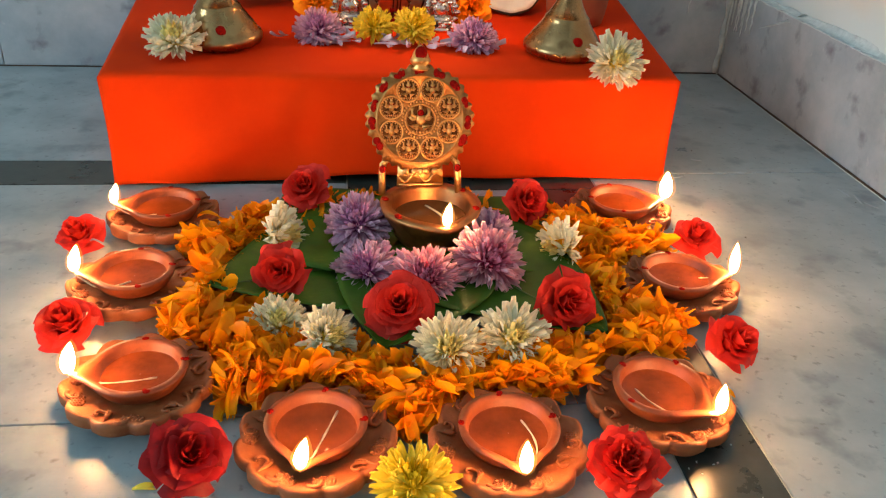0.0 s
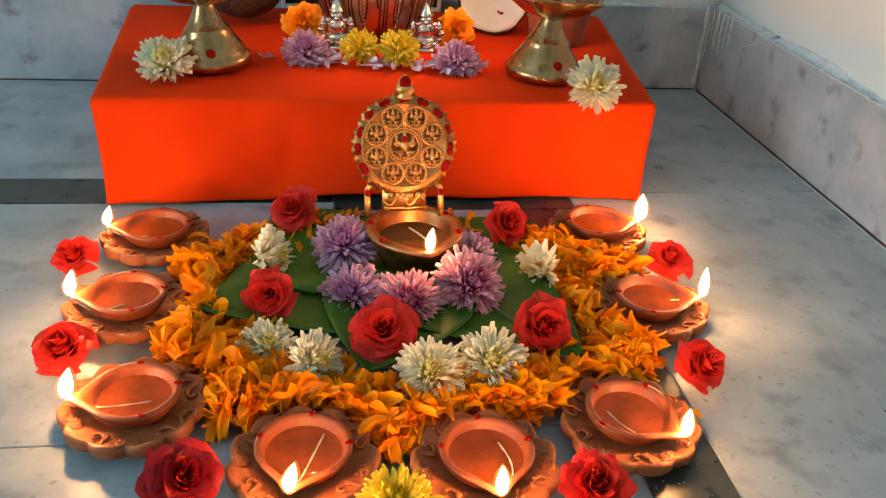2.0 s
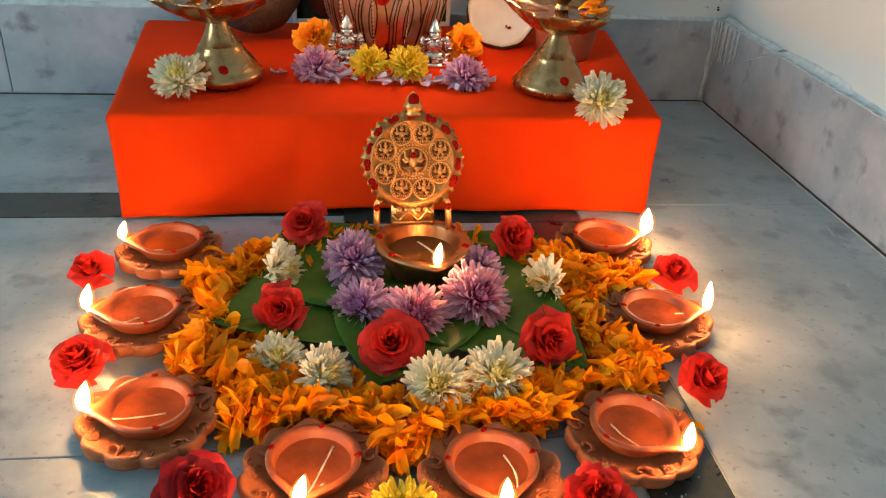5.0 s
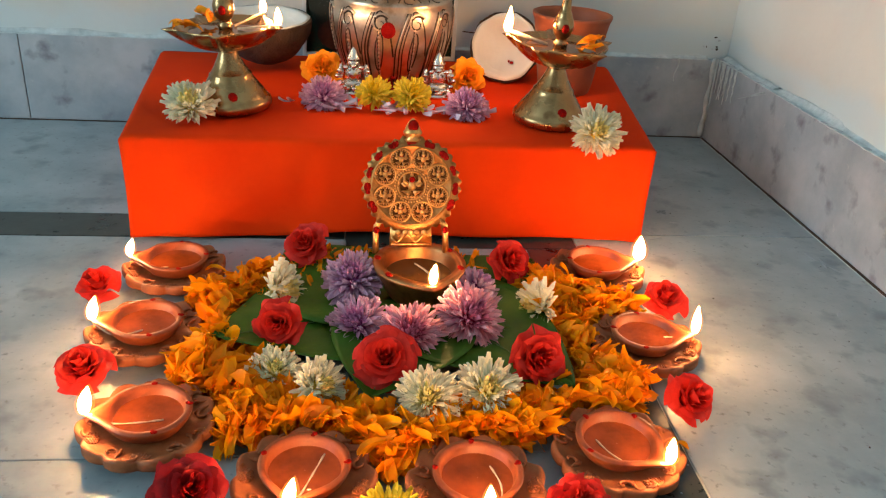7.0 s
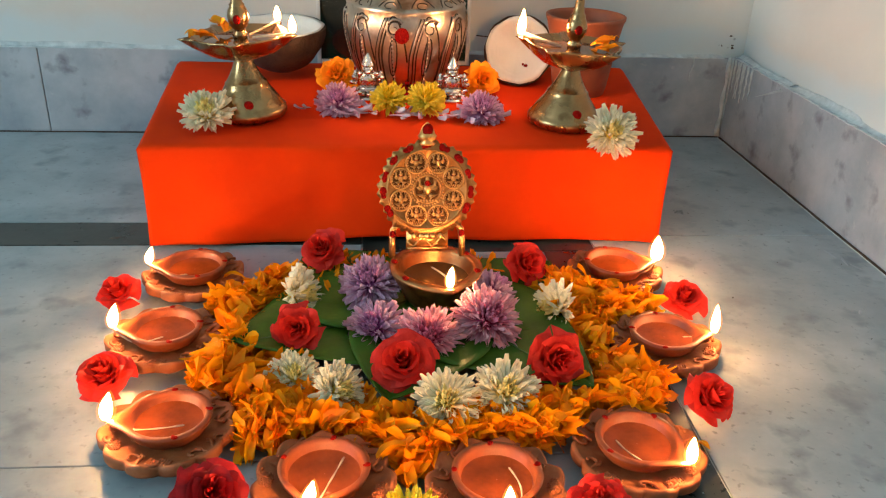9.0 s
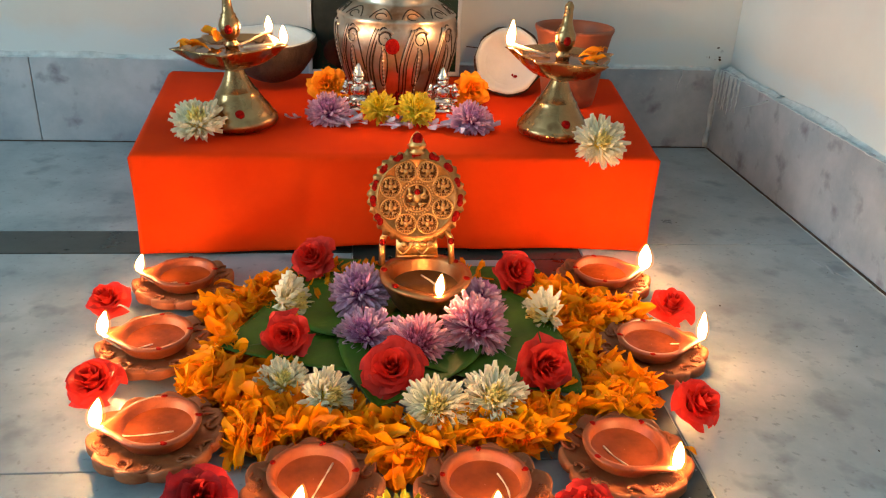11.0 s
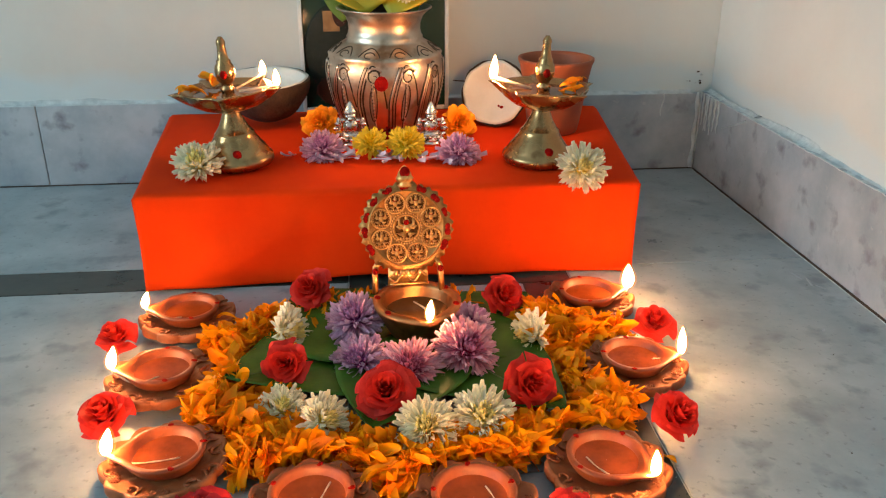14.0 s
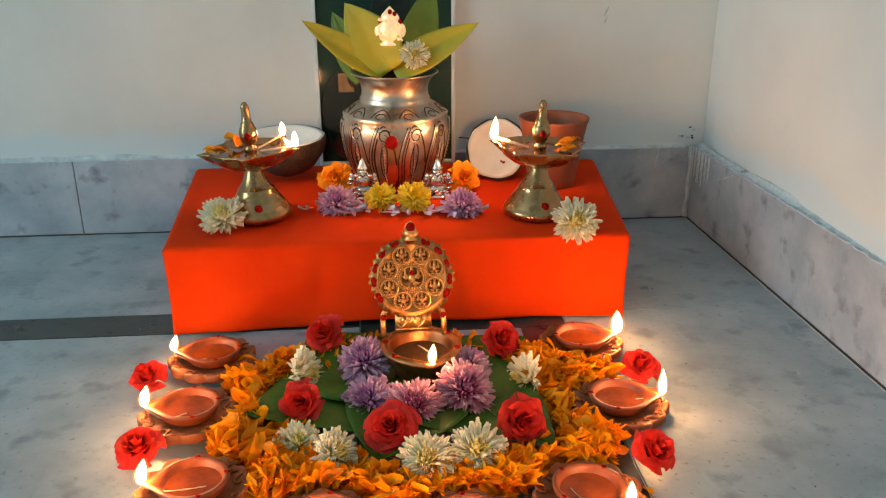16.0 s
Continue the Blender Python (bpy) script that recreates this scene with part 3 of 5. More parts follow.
    part("wick", tube(pts, lambda s: (0.0015 if s < 0.28 else 0.0006) * (1 + 0.30 * math.sin(s * 110)), 7), M["wick"], bowl, "twisted white cotton wick")
    part("wick_tip", ball((tipx + 0.0002, 0, Z + 0.0026), 0.0012, 0.0012, 0.0016, 7, 5), M["soot"], bowl, "burnt black wick tip")
    for a in (100, 180, 262):
        c = (math.cos(radians(a)) * (B - 0.0004), math.sin(radians(a)) * (B - 0.0004), Z + 0.0004)
        part("vermilion_dot", joined(ball(c, 0.0024, 0.0020, 0.0007, 8, 4), ball((c[0] * 0.97 + 0.001, c[1] * 0.97 - 0.0008, c[2]), 0.0013, 0.0016, 0.0006, 7, 4)), M["kumkum"], bowl, "red vermilion mark")
    flame_part(lamp, (tipx + 0.0002, 0, Z + 0.0030), flame_h, flame_w, lean, lean_turn - turn)
    return lamp


CLAY = "lit terracotta lamp on scalloped tray"
for x, y, turn, seed, fh, fw, lean, lt, wk, note in (
        (-0.0647, 0.7598, -174, 1, 0.0155, 0.0085, 0.25, 0, (0.006, 0.010, 0.6), CLAY + ", beside the red cloth"),
        (-0.0681, 0.6506, -172, 2, 0.0195, 0.0100, 0.22, 0, (0.002, 0.008, 1.4), CLAY + ", wick lying along its rim"),
        (-0.0413, 0.5327, -170, 3, 0.0205, 0.0105, 0.22, 0, (-0.010, 0.006, 0.4), CLAY + ", bowl brimming with oil"),
        (0.0676, 0.4758, -101, 4, 0.0190, 0.0090, 0.18, 0, (-0.017, 0.009, 0.0), CLAY + ", long straight wick across oil"),
        (0.1780, 0.4658, -88, 5, 0.0200, 0.0088, 0.05, 180, (-0.010, 0.010, 1.4), CLAY + ", curled wick in the oil"),
        (0.2798, 0.4969, -50, 6, 0.0195, 0.0088, 0.05, 180, (-0.012, -0.008, -1.4), CLAY + ", on the black stone strip"),
        (0.3433, 0.6320, -10, 7, 0.0225, 0.0098, 0.12, 90, (0.016, 0.002, 0.4), CLAY + ", one marigold petal on it"),
        (0.3356, 0.7606, -4, 8, 0.0235, 0.0145, 0.05, 180, (0.006, -0.014, -1.0), CLAY + ", loose petals on it")):
    clay_lamp((x, y, 0.0), turn, seed, fh, fw, lean, lt, wk, note)


def petal_geo(L, W, r_, fold, twist):
    """A torn, crinkled petal: narrow at its foot, frilled and notched at its end."""
    nu, nv = 4, 7
    vs, fs = [], []
    ph, cr, bow = r_.uniform(0, 6), r_.uniform(0.4, 1.0), r_.uniform(-0.7, 0.7)
    notch = [r_.uniform(-0.10, 0.10) for _ in range(nu + 1)]
    for j in range(nv + 1):
        v = j / nv
        w = W * 0.5 * (0.16 + 1.0 * math.sin(math.pi * min(v * 0.68 + 0.01, 0.62)) ** 1.2) * (1.0 if v < 0.9 else 0.72)
        for i in range(nu + 1):
            uu = 2 * i / nu - 1
            tw = twist * v
            frill = cr * W * 0.34 * v * v * math.sin(uu * 5.5 + ph + v * 3)
            y, z = uu * w, fold * abs(uu) ** 1.3 * w + frill + bow * L * (v - 0.5) ** 2
            vs.append((L * (v - 0.5) + L * notch[i] * v ** 3, y * math.cos(tw) - z * math.sin(tw), y * math.sin(tw) + z * math.cos(tw)))
    for j in range(nv):
        for i in range(nu):
            a = j * (nu + 1) + i
            fs.append((a, a + 1, a + nu + 2, a + nu + 1))
    return vs, fs


# ---- flowers ----
def rose_petal(i, n, size, seed, ruffle, open_):
    """One petal of a garden rose: a cupped blade with a pointed, curled, uneven lip."""
    k = i / (n - 1)
    r_ = random.Random(seed * 100 + i)
    th = i * 2.39996 + r_.uniform(-0.35, 0.35)
    rb, rt = size * (0.05 + 0.10 * k), size * (0.08 + (0.66 + 0.22 * open_) * k ** 0.85) * r_.uniform(0.90, 1.06)
    h = size * (1.16 - (0.44 + 0.32 * open_) * k ** 1.4) * r_.uniform(0.88, 1.10)
    span = (1.45 - 0.72 * k) * r_.uniform(0.85, 1.15)
    ph, am, peak = r_.uniform(0, 6), r_.uniform(0.35, 0.9) * ruffle, r_.uniform(-0.3, 0.3)
    tear = r_.uniform(0.0, 0.09) if k > 0.5 else 0.0

    def fn(u, v):
        uu = 2 * u - 1
        wid = span * (0.42 + 0.58 * math.sin(math.pi * min(v * 0.62 + 0.08, 0.5)))
        ang = th + uu * wid
        lip = 1 - (0.14 + 0.08 * k) * abs(uu - peak * v) ** 1.5 * v - tear * v ** 4 * max(0, math.cos(4 * (uu - peak)))
        r = rb + (rt - rb) * (v ** 0.75 * (1 - 0.35 * k) + 0.35 * k * v ** 3) * (0.55 + 0.45 * lip)
        z = h * v * lip
        roll = max(v - 0.68, 0) / 0.32
        side = 0.6 + 0.8 * abs(uu)
        r += size * (0.12 * k + 0.03) * roll ** 2 * side
        z -= size * (0.16 * k) * roll ** 2 * side
        rip = am * size * (0.055 * v * v * math.sin(4.3 * uu + ph) + 0.09 * v * noise.noise(Vector((uu * 2.6 + i, v * 3, seed * 1.7 + i))) + 0.035 * v * noise.noise(Vector((uu * 8, v * 8, seed + i))))
        r += rip
        return r * math.cos(ang), r * math.sin(ang), z + rip * 0.5

    return sheet(fn, 11, 8)


def make_rose(seed, n, size, key, label, m, group="red roses", ruffle=1.0, open_=1.0):
    rose = thing("rose", label, "flower", m, group)
    for i in range(n):
        part("petal", rose_petal(i, n, size, seed, ruffle, open_), M[key], rose)
    part("calyx", lathe([(size * 0.03, -size * 0.32), (size * 0.10, -size * 0.22), (size * 0.17, -size * 0.02), (size * 0.16, size * 0.10)], 10), M["leaf"], rose, "small green calyx")
    return rose


def set_at(x, y, z, az, tilt, spin, s=1.0):
    """Stand a flower at a place, its axis tilted towards the heading az (degrees), turned by spin."""
    return pose(x, y, z, 0, 0, az) @ pose(0, 0, 0, 0, tilt, 0) @ pose(0, 0, 0, 0, 0, spin) @ Matrix.Scale(s, 4)


RS = 0.0250
for seed, n, size, key, ruf, opn, x, y, z, az, tilt, spin, text in (
        (3, 28, RS * 1.03, "rose", 1.0, 0.95, 0.1225, 0.5850, 0.0265, -95, 36, 20, "open red rose lying on green leaves"),
        (8, 26, RS * 0.94, "rose_dark", 1.5, 0.8, -0.0030, 0.4630, 0.0135, -60, 38, 60, "dark crimson rose with curled petals on the marble floor"),
        (14, 27, RS * 1.0, "rose", 1.2, 0.30, 0.0410, 0.6440, 0.0250, -100, 58, 10, "half-open red rose on a betel leaf"),
        (19, 27, RS * 1.08, "rose", 1.2, 0.40, 0.2370, 0.5900, 0.0275, -75, 58, 150, "half-open red rose on a betel leaf edge"),
        (23, 27, RS * 0.98, "rose", 1.5, 0.45, 0.0560, 0.7800, 0.0240, -110, 40, 200, "upright red rose on a betel leaf by the cloth"),
        (27, 26, RS * 0.98, "rose", 1.5, 0.40, 0.2410, 0.7530, 0.0240, -60, 52, 80, "red rose leaning on a betel leaf by the lamp"),
        (33, 22, RS * 0.83, "rose", 0.9, 1.0, -0.1235, 0.7260, 0.0090, -120, 22, 30, "red rose on marble between two clay lamps"),
        (39, 25, RS * 0.93, "rose", 0.6, 0.9, -0.1000, 0.5960, 0.0090, -110, 22, 100, "flat open red rose on marble behind a clay lamp"),
        (43, 46, RS * 0.96, "rose", 2.6, 0.35, 0.2370, 0.4340, 0.0150, -100, 20, 240, "crumpled red rose on the black stone strip"),
        (47, 24, RS * 0.90, "rose", 0.7, 0.8, 0.3480, 0.5520, 0.0130, -60, 42, 300, "angular red rose on bare marble floor"),
        (51, 23, RS * 0.86, "rose", 1.0, 1.0, 0.3860, 0.7060, 0.0090, -90, 22, 300, "red rose on marble beside a clay lamp")):
    make_rose(seed, n, size, key, text, set_at(x, y, z, az, tilt, spin), ruffle=ruf, open_=opn)
make_rose(31, 38, 0.0250, "orange", "full orange garden rose on the red cloth", set_at(0.0590, 1.0600, 0.1210, -90, 55, 0), "orange flowers", 3.2, 0.6)
make_rose(37, 32, 0.0245, "orange", "layered orange garden rose on the red cloth", set_at(0.2330, 1.0560, 0.1210, -80, 62, 40), "orange flowers", 3.0, 0.7)
make_rose(41, 20, 0.0150, "rose_dark", "dark crimson rose against the silver pot", set_at(0.1480, 1.0520, 0.1120, -90, 50, 0), "dark rose")


def strap_petal(L, W, cup, rise, seed):
    """A spoon-shaped ray floret: narrow foot, blunt rounded tip, edges turned up, curling inwards."""
    def fn(u, v):
        uu = 2 * u - 1
        w = W * 0.5 * (0.34 + 0.66 * math.sin(math.pi * min(0.06 + v * 0.58, 0.5))) * (1.0 if v < 0.78 else math.sqrt(max(1 - ((v - 0.78) / 0.22) ** 2 * 0.86, 0)))
        x = L * v - L * 0.05 * uu * uu * v - 0.10 * rise * L * v ** 3
        z = cup * W * uu * uu * (0.5 + v) + rise * L * v ** 2.2 + 0.025 * L * math.sin(v * 5 + seed)
        return x, uu * w, z
    return sheet(fn, 4, 6)


STRAPS = {}


def straps(key, L, W, cup, rise):
    tag = (key, L, W)
    if tag not in STRAPS:
        STRAPS[tag] = [mesh("floret", strap_petal(L, W, cup * k, rise * k, i * 2.1), M[key], fix=False) for i, k in enumerate((0.45, 1.0, 1.6))]
    return STRAPS[tag]


def make_mum(label, m, outer, inner, size, low, high, rows, n0, group, seed, width=0.22, shrink=0.46):
    """A chrysanthemum: whorls of strap petals from the lowest to the highest angle."""
    mum = thing("chrysanthemum", label, "flower", m, group)
    r_ = random.Random(seed)
    for j in range(rows):
        k = j / (rows - 1)
        el = low + (high - low) * k ** 1.25
        n = max(int(n0 * (1 - 0.58 * k)), 7)
        ln = size * (1.0 - shrink * k)
        mats = straps(outer if k < 0.66 else inner, size, size * width, 0.38, 0.22)
        for i in range(n):
            az = 360 * (i + 0.5 * (j % 2)) / n + r_.uniform(-6, 6)
            e = el + r_.uniform(-7, 7)
            s = ln / size * r_.uniform(0.88, 1.06)
            mm = pose(0, 0, size * 0.26, 0, 0, az) @ pose(0, 0, 0, 0, -e, 0) @ pose(size * 0.05, 0, 0, r_.uniform(-16, 16)) @ Matrix.Scale(s, 4)
            part("petal", mats[r_.randrange(3)], None, mum, m=mm)
    part("heart", ball((0, 0, size * 0.26), size * 0.34, size * 0.34, size * 0.28, 14, 8), M[inner], mum, "dense heart of the flower")
    return mum


VI = "violet chrysanthemum with curved petals"
PK = "rose-pink chrysanthemum with a dark heart"
WH = "white chrysanthemum with a yellow-green heart"
mum_v = make_mum(VI + " on a betel leaf", set_at(0.0990, 0.7130, 0.0240, -110, 30, 0), "purple", "purple_in", 0.0285, -24, 82, 10, 31, "mums round the brass lamp", 1, 0.18, 0.5)
tagged(copy_thing(mum_v, set_at(0.1040, 0.6510, 0.0170, -120, 42, 70, 0.92)), VI + " leaning on its neighbour")
tagged(copy_thing(mum_v, set_at(0.2060, 0.7080, 0.0180, 30, 35, 160, 0.82)), VI + " half hidden behind the pink one")
mum_p = make_mum(PK + " before the brass lamp", set_at(0.1440, 0.6330, 0.0190, -85, 42, 0), "pink", "pink_in", 0.0285, -24, 82, 10, 33, "mums round the brass lamp", 2, 0.17, 0.5)
tagged(copy_thing(mum_p, set_at(0.1935, 0.6500, 0.0240, -75, 42, 100, 1.06)), PK + " leaning on the brass lamp")
mum_w = make_mum(WH + " among marigold petals", set_at(0.1510, 0.5420, 0.0215, -90, 36, 0), "cream", "cream_in", 0.0250, -6, 80, 10, 31, "white mums on the floor", 3, 0.175, 0.56)
for x, y, z, az, tilt, spin, s, text in (
        (0.1940, 0.5510, 0.0215, -80, 34, 40, 1.02, " at the edge of the leaves"), (0.0690, 0.5610, 0.0200, -40, 52, 90, 0.9, " stuck with an orange petal"),
        (0.0400, 0.5870, 0.0125, -90, 24, 140, 0.85, " half buried in petals"), (0.0270, 0.7080, 0.0180, -20, 70, 200, 1.12, " seen edge on"),
        (0.2680, 0.6820, 0.0160, -160, 70, 20, 1.08, " lying on its side")):
    tagged(copy_thing(mum_w, set_at(x, y, z, az, tilt, spin, s)), WH + text)
mum_y = make_mum("bright yellow chrysanthemum on the floor between two lamps", set_at(0.1205, 0.4340, 0.0110, -90, 20, 0), "yellow", "yellow_in", 0.0240, -8, 82, 10, 32, "yellow mums", 4, 0.175, 0.52)
tagged(copy_thing(mum_w, set_at(-0.0715, 0.9230, 0.1130, -90, 32, 10, 1.16)), WH + " on the red cloth", group="white mums on the cloth")
tagged(copy_thing(mum_w, set_at(0.3500, 0.8790, 0.1125, -88, 52, 70, 1.16)), WH + " at the cloth's front edge", group="white mums on the cloth")
for x, y, az, spin, s in ((0.0640, 0.9800, -100, 0, 0.92), (0.2230, 0.9570, -80, 80, 0.90)):
    tagged(copy_thing(mum_v, set_at(x, y, 0.1115, az, 34, spin, s)), VI + " on the red cloth", group="violet mums on the cloth")
for x, y, az, spin, s in ((0.1215, 0.9800, -100, 0, 0.92), (0.1610, 0.9760, -70, 50, 0.98)):
    tagged(copy_thing(mum_y, set_at(x, y, 0.1170, az, 38, spin, s)), "yellow chrysanthemum on a bed of violet petals", group="yellow mums on the cloth")
r_ = random.Random(21)
for i in range(34):
    x, y = 0.070 + 0.175 * r_.random(), 0.952 + 0.020 * r_.random()
    ob = new("fallen_petal", straps("lilac", 0.0285, 0.0285 * 0.24, 0.45, 0.16)[i % 3])
    ob.matrix_basis = pose(x, y, 0.1065 + 0.003 * r_.random(), r_.uniform(-40, 40), r_.uniform(-15, 10), r_.uniform(0, 360)) @ Matrix.Scale(r_.uniform(0.65, 1.0), 4)
    tagged(ob, "loose pale violet flower petal on red cloth", "petal", "loose violet petals")
for x, y in ((0.026, 0.985), (0.031, 0.990)):
    ob = new("fallen_petal", straps("lilac", 0.0285, 0.0285 * 0.24, 0.45, 0.16)[1])
    ob.matrix_basis = pose(x, y, 0.1062, 0, -12, 200 + 4000 * (y - 0.98)) @ Matrix.Scale(0.62, 4)
    tagged(ob, "loose pale violet flower petal on red cloth", "petal", "loose violet petals")


# ---- betel leaves ----
def heart_leaf(L, W, bend, seed):
    def fn(u, v):
        uu = 2 * u - 1
        w = W * 0.5 * (math.sin(math.pi * v ** 0.62) ** 0.8 if 0 < v < 1 else 0) * (1 - 0.25 * v)
        back = -0.12 * L * (1 - v) ** 3 * abs(uu) ** 1.2
        x = L * v + back
        z = 0.010 * abs(uu) ** 1.5 * (w / W) + bend * v * v * L + 0.0018 * noise.noise(Vector((uu * 2.5, v * 4, seed))) - 0.0012 * math.cos(uu * 3) - 0.0006 * abs(math.sin(v * 14 - abs(uu) * 3))
        return x, uu * w, max(z + 0.0015, 0.0002)
    return sheet(fn, 16, 22)


def betel(x, y, z, az, L, W, bend, seed, label, tilt=0.0):
    leaf = thing("betel_leaf", label, "leaf", pose(x, y, z, 0, 0, az) @ pose(0, 0, 0, 0, tilt, 0), "betel leaves under the brass lamp")
    part("blade", thick(heart_leaf(L, W, bend, seed), 0.0006), M["leaf"], leaf)
    part("midrib", tube([(L * v, 0, 0.0012 + bend * v * v * L) for v in [i / 10 for i in range(-1, 10)]], lambda s: 0.0009 - 0.0006 * s, 6), M["leaf_rib"], leaf, "paler raised midrib")
    return leaf


betel(0.138, 0.700, 0.0100, 207, 0.168, 0.185, 0.09, 1, "dark green heart-shaped betel leaf, tip on the marigolds")
betel(0.128, 0.690, 0.0112, 128, 0.150, 0.165, 0.01, 2, "dark green betel leaf under a red rose")
betel(0.150, 0.672, 0.0145, 252, 0.132, 0.130, 0.05, 3, "dark green betel leaf with its tip pointing forward")
betel(0.160, 0.706, 0.0122, 305, 0.182, 0.165, 0.055, 4, "olive green betel leaf with browned edge")
betel(0.180, 0.690, 0.0100, 44, 0.135, 0.155, 0.01, 5, "green betel leaf beside the brass lamp")


# ---- brass lamp with the round plate ----
deepam = thing("brass_plate_lamp", "cast brass oil lamp with round embossed back plate, lit", "oil lamp", pose(0.1565, 0.712, 0.0075, 0, 0, -79))
KB, KZ = 0.0385, 0.0395
ktip = lambda a, i: spout_r(a, (0, 0, 0.02, 0.10, 0.20, 0.22, 0.22, 0.18, 0.12, 0.06, 0)[i], 0.34)
kbowl = part("bowl", lathe([(0.020, 0.0), (0.0225, 0.002), (0.029, 0.012), (0.0355, 0.026), (KB + 0.0025, KZ - 0.004), (KB + 0.0030, KZ), (KB - 0.0050, KZ + 0.0005), (KB - 0.0062, KZ - 0.003), (0.0306, 0.0300), (0.0270, 0.018), (0.012, 0.014)], 72, ktip), M["bronze"], deepam, "dull bronze bowl with a flat rim")
part("oil", lathe([(0.0004, 0.0275), (0.018, 0.0275), (0.0303, 0.0277)], 40, closed=False), M["oil_dark"], kbowl, "dark lamp oil")
part("wick", tube([(0.043 - 0.062 * s, 0.010 * math.sin(3 * s), 0.0415 - 0.0138 * min(s * 3, 1)) for s in [i / 12 for i in range(13)]], lambda s: 0.0018 - 0.0010 * s, 7), M["wick"], kbowl, "cotton wick")
for a in (62, -60, 118, -112):
    c = (math.cos(radians(a)) * (KB - 0.001), math.sin(radians(a)) * (KB - 0.001), KZ + 0.0005)
    part("vermilion_dot", ball(c, 0.0044, 0.0030, 0.0007, 9, 4), M["kumkum"], kbowl, "red vermilion mark")
flame_part(deepam, (0.0435, 0, KZ + 0.002), 0.0185, 0.0085, 0.08, 60)


def plate_at(u, v, w=0.0):
    """A place on the back plate: u across, v up from its centre, w proud of it."""
    return (-w, u, v)


plate_m = pose(0.1495, 0.7515, 0.1040, -14, 0, 2) @ pose(0, 0, 0, 0, 0, 90)
inv = deepam.matrix_basis.inverted() @ plate_m
PR = 0.0415
teeth = 34


def rim_r(a):
    return PR * (1.02 + 0.075 * (1 - 2 * abs(((a * teeth / (2 * math.pi)) % 1) - 0.5)) + 0.018 * math.cos(8 * a))


pv, pf = [], []
n = 160
for w, k in ((0.0015, 1.0), (-0.0012, 1.0), (-0.0016, 0.90), (-0.0016, 0.885), (-0.0026, 0.87), (-0.0026, 0.845), (-0.0014, 0.83), (-0.0014, 0.05)):
    for j in range(n):
        a = 2 * math.pi * j / n
        rr = (rim_r(a) if k > 0.95 else PR * k)
        pv.append(plate_at(rr * math.cos(a), rr * math.sin(a), -w))
for i in range(7):
    for j in range(n):
        a, b = i * n + j, i * n + (j + 1) % n
        pf.append((a, b, b + n, a + n))
pf.append(tuple(range(n)))
pf.append(tuple(range(7 * n, 8 * n)))
plate = part("back_plate", (pv, pf), M["brass_plate"], deepam, "round cast plate with serrated leafy rim", m=inv)


def ring(cx, cz, r, t, w, n=26):
    pts = [plate_at(cx + r * math.cos(2 * math.pi * i / n), cz + r * math.sin(2 * math.pi * i / n), w) for i in range(n + 1)]
    return tube(pts, t, 6)


def relief_figure(cx, cz, s):
    """A plain seated shape in low relief, with four arms and a tiered seat."""
    at = lambda u, v, w: plate_at(cx + s * u, cz + s * v, w)
    arms = [tube([at(q * 0.20, 0.10, 0.0020), at(q * 0.48, 0.02 + 0.26 * h, 0.0024), at(q * (0.62 - 0.12 * h), 0.20 + 0.46 * h, 0.0018)], s * 0.115, 6) for q in (-1, 1) for h in (0, 1)]
    legs = [tube([at(q * 0.10, -0.34, 0.0026), at(q * 0.58, -0.36, 0.0028), at(q * 0.16, -0.52, 0.0030)], s * 0.15, 6) for q in (-1, 1)]
    seat = [ball(at(-0.60 + 0.2 * q, -0.72, 0.0016), 0.0016, s * 0.10, s * 0.11, 6, 4) for q in range(7)]
    return joined(ball(at(0, 0.44, 0.0022), 0.0026, s * 0.22, s * 0.22, 8, 6), ball(at(0, 0.70, 0.0018), 0.0018, s * 0.12, s * 0.18, 8, 5), ball(at(0, 0.02, 0.0020), 0.0030, s * 0.29, s * 0.36, 8, 6), *arms, *legs, *seat)


for i in range(8):
    a = radians(22.5 + 45 * i)
    cx, cz = 0.0258 * math.cos(a), 0.0258 * math.sin(a)
    med = part("medallion", joined(ring(cx, cz, 0.0093, 0.0009, 0.0016), *[ball(plate_at(cx + 0.0077 * math.cos(2 * math.pi * q / 22), cz + 0.0077 * math.sin(2 * math.pi * q / 22), 0.0014), 0.0008, 0.0007, 0.0007, 5, 4) for q in range(22)]), M["brass_cast"], plate)
    # A flat dark disc: the recess's darkness is put into its colour.
    part("medallion_ground", ball(plate_at(cx, cz, 0.0012), 0.0005, 0.0088, 0.0088, 20, 6), M["brass_dark"], med, "dark disc behind the relief")
    part("relief", relief_figure(cx, cz, 0.0086), M["brass_cast"], med, "worn raised shape")
    if i in (0, 1, 2, 3, 5, 6):
        part("vermilion_dot", ball(plate_at(cx, cz + 0.0030, 0.0032), 0.0008, 0.0019, 0.0020, 7, 5), M["kumkum"], med, "red vermilion mark")
mid = part("centre_medallion", joined(ring(0, 0, 0.0126, 0.0008, 0.0016), *[ball(plate_at(0.0148 * math.cos(2 * math.pi * i / 36), 0.0148 * math.sin(2 * math.pi * i / 36), 0.0018), 0.0012, 0.0011, 0.0011, 6, 5) for i in range(36)]), M["brass_cast"], plate, "beaded round medallion")
part("medallion_ground", ball(plate_at(0, 0, 0.0012), 0.0005, 0.0124, 0.0124, 24, 6), M["brass_dark"], mid, "dark disc behind the relief")
part("relief", relief_figure(0, 0, 0.0140), M["brass_cast"], mid, "worn raised shape")
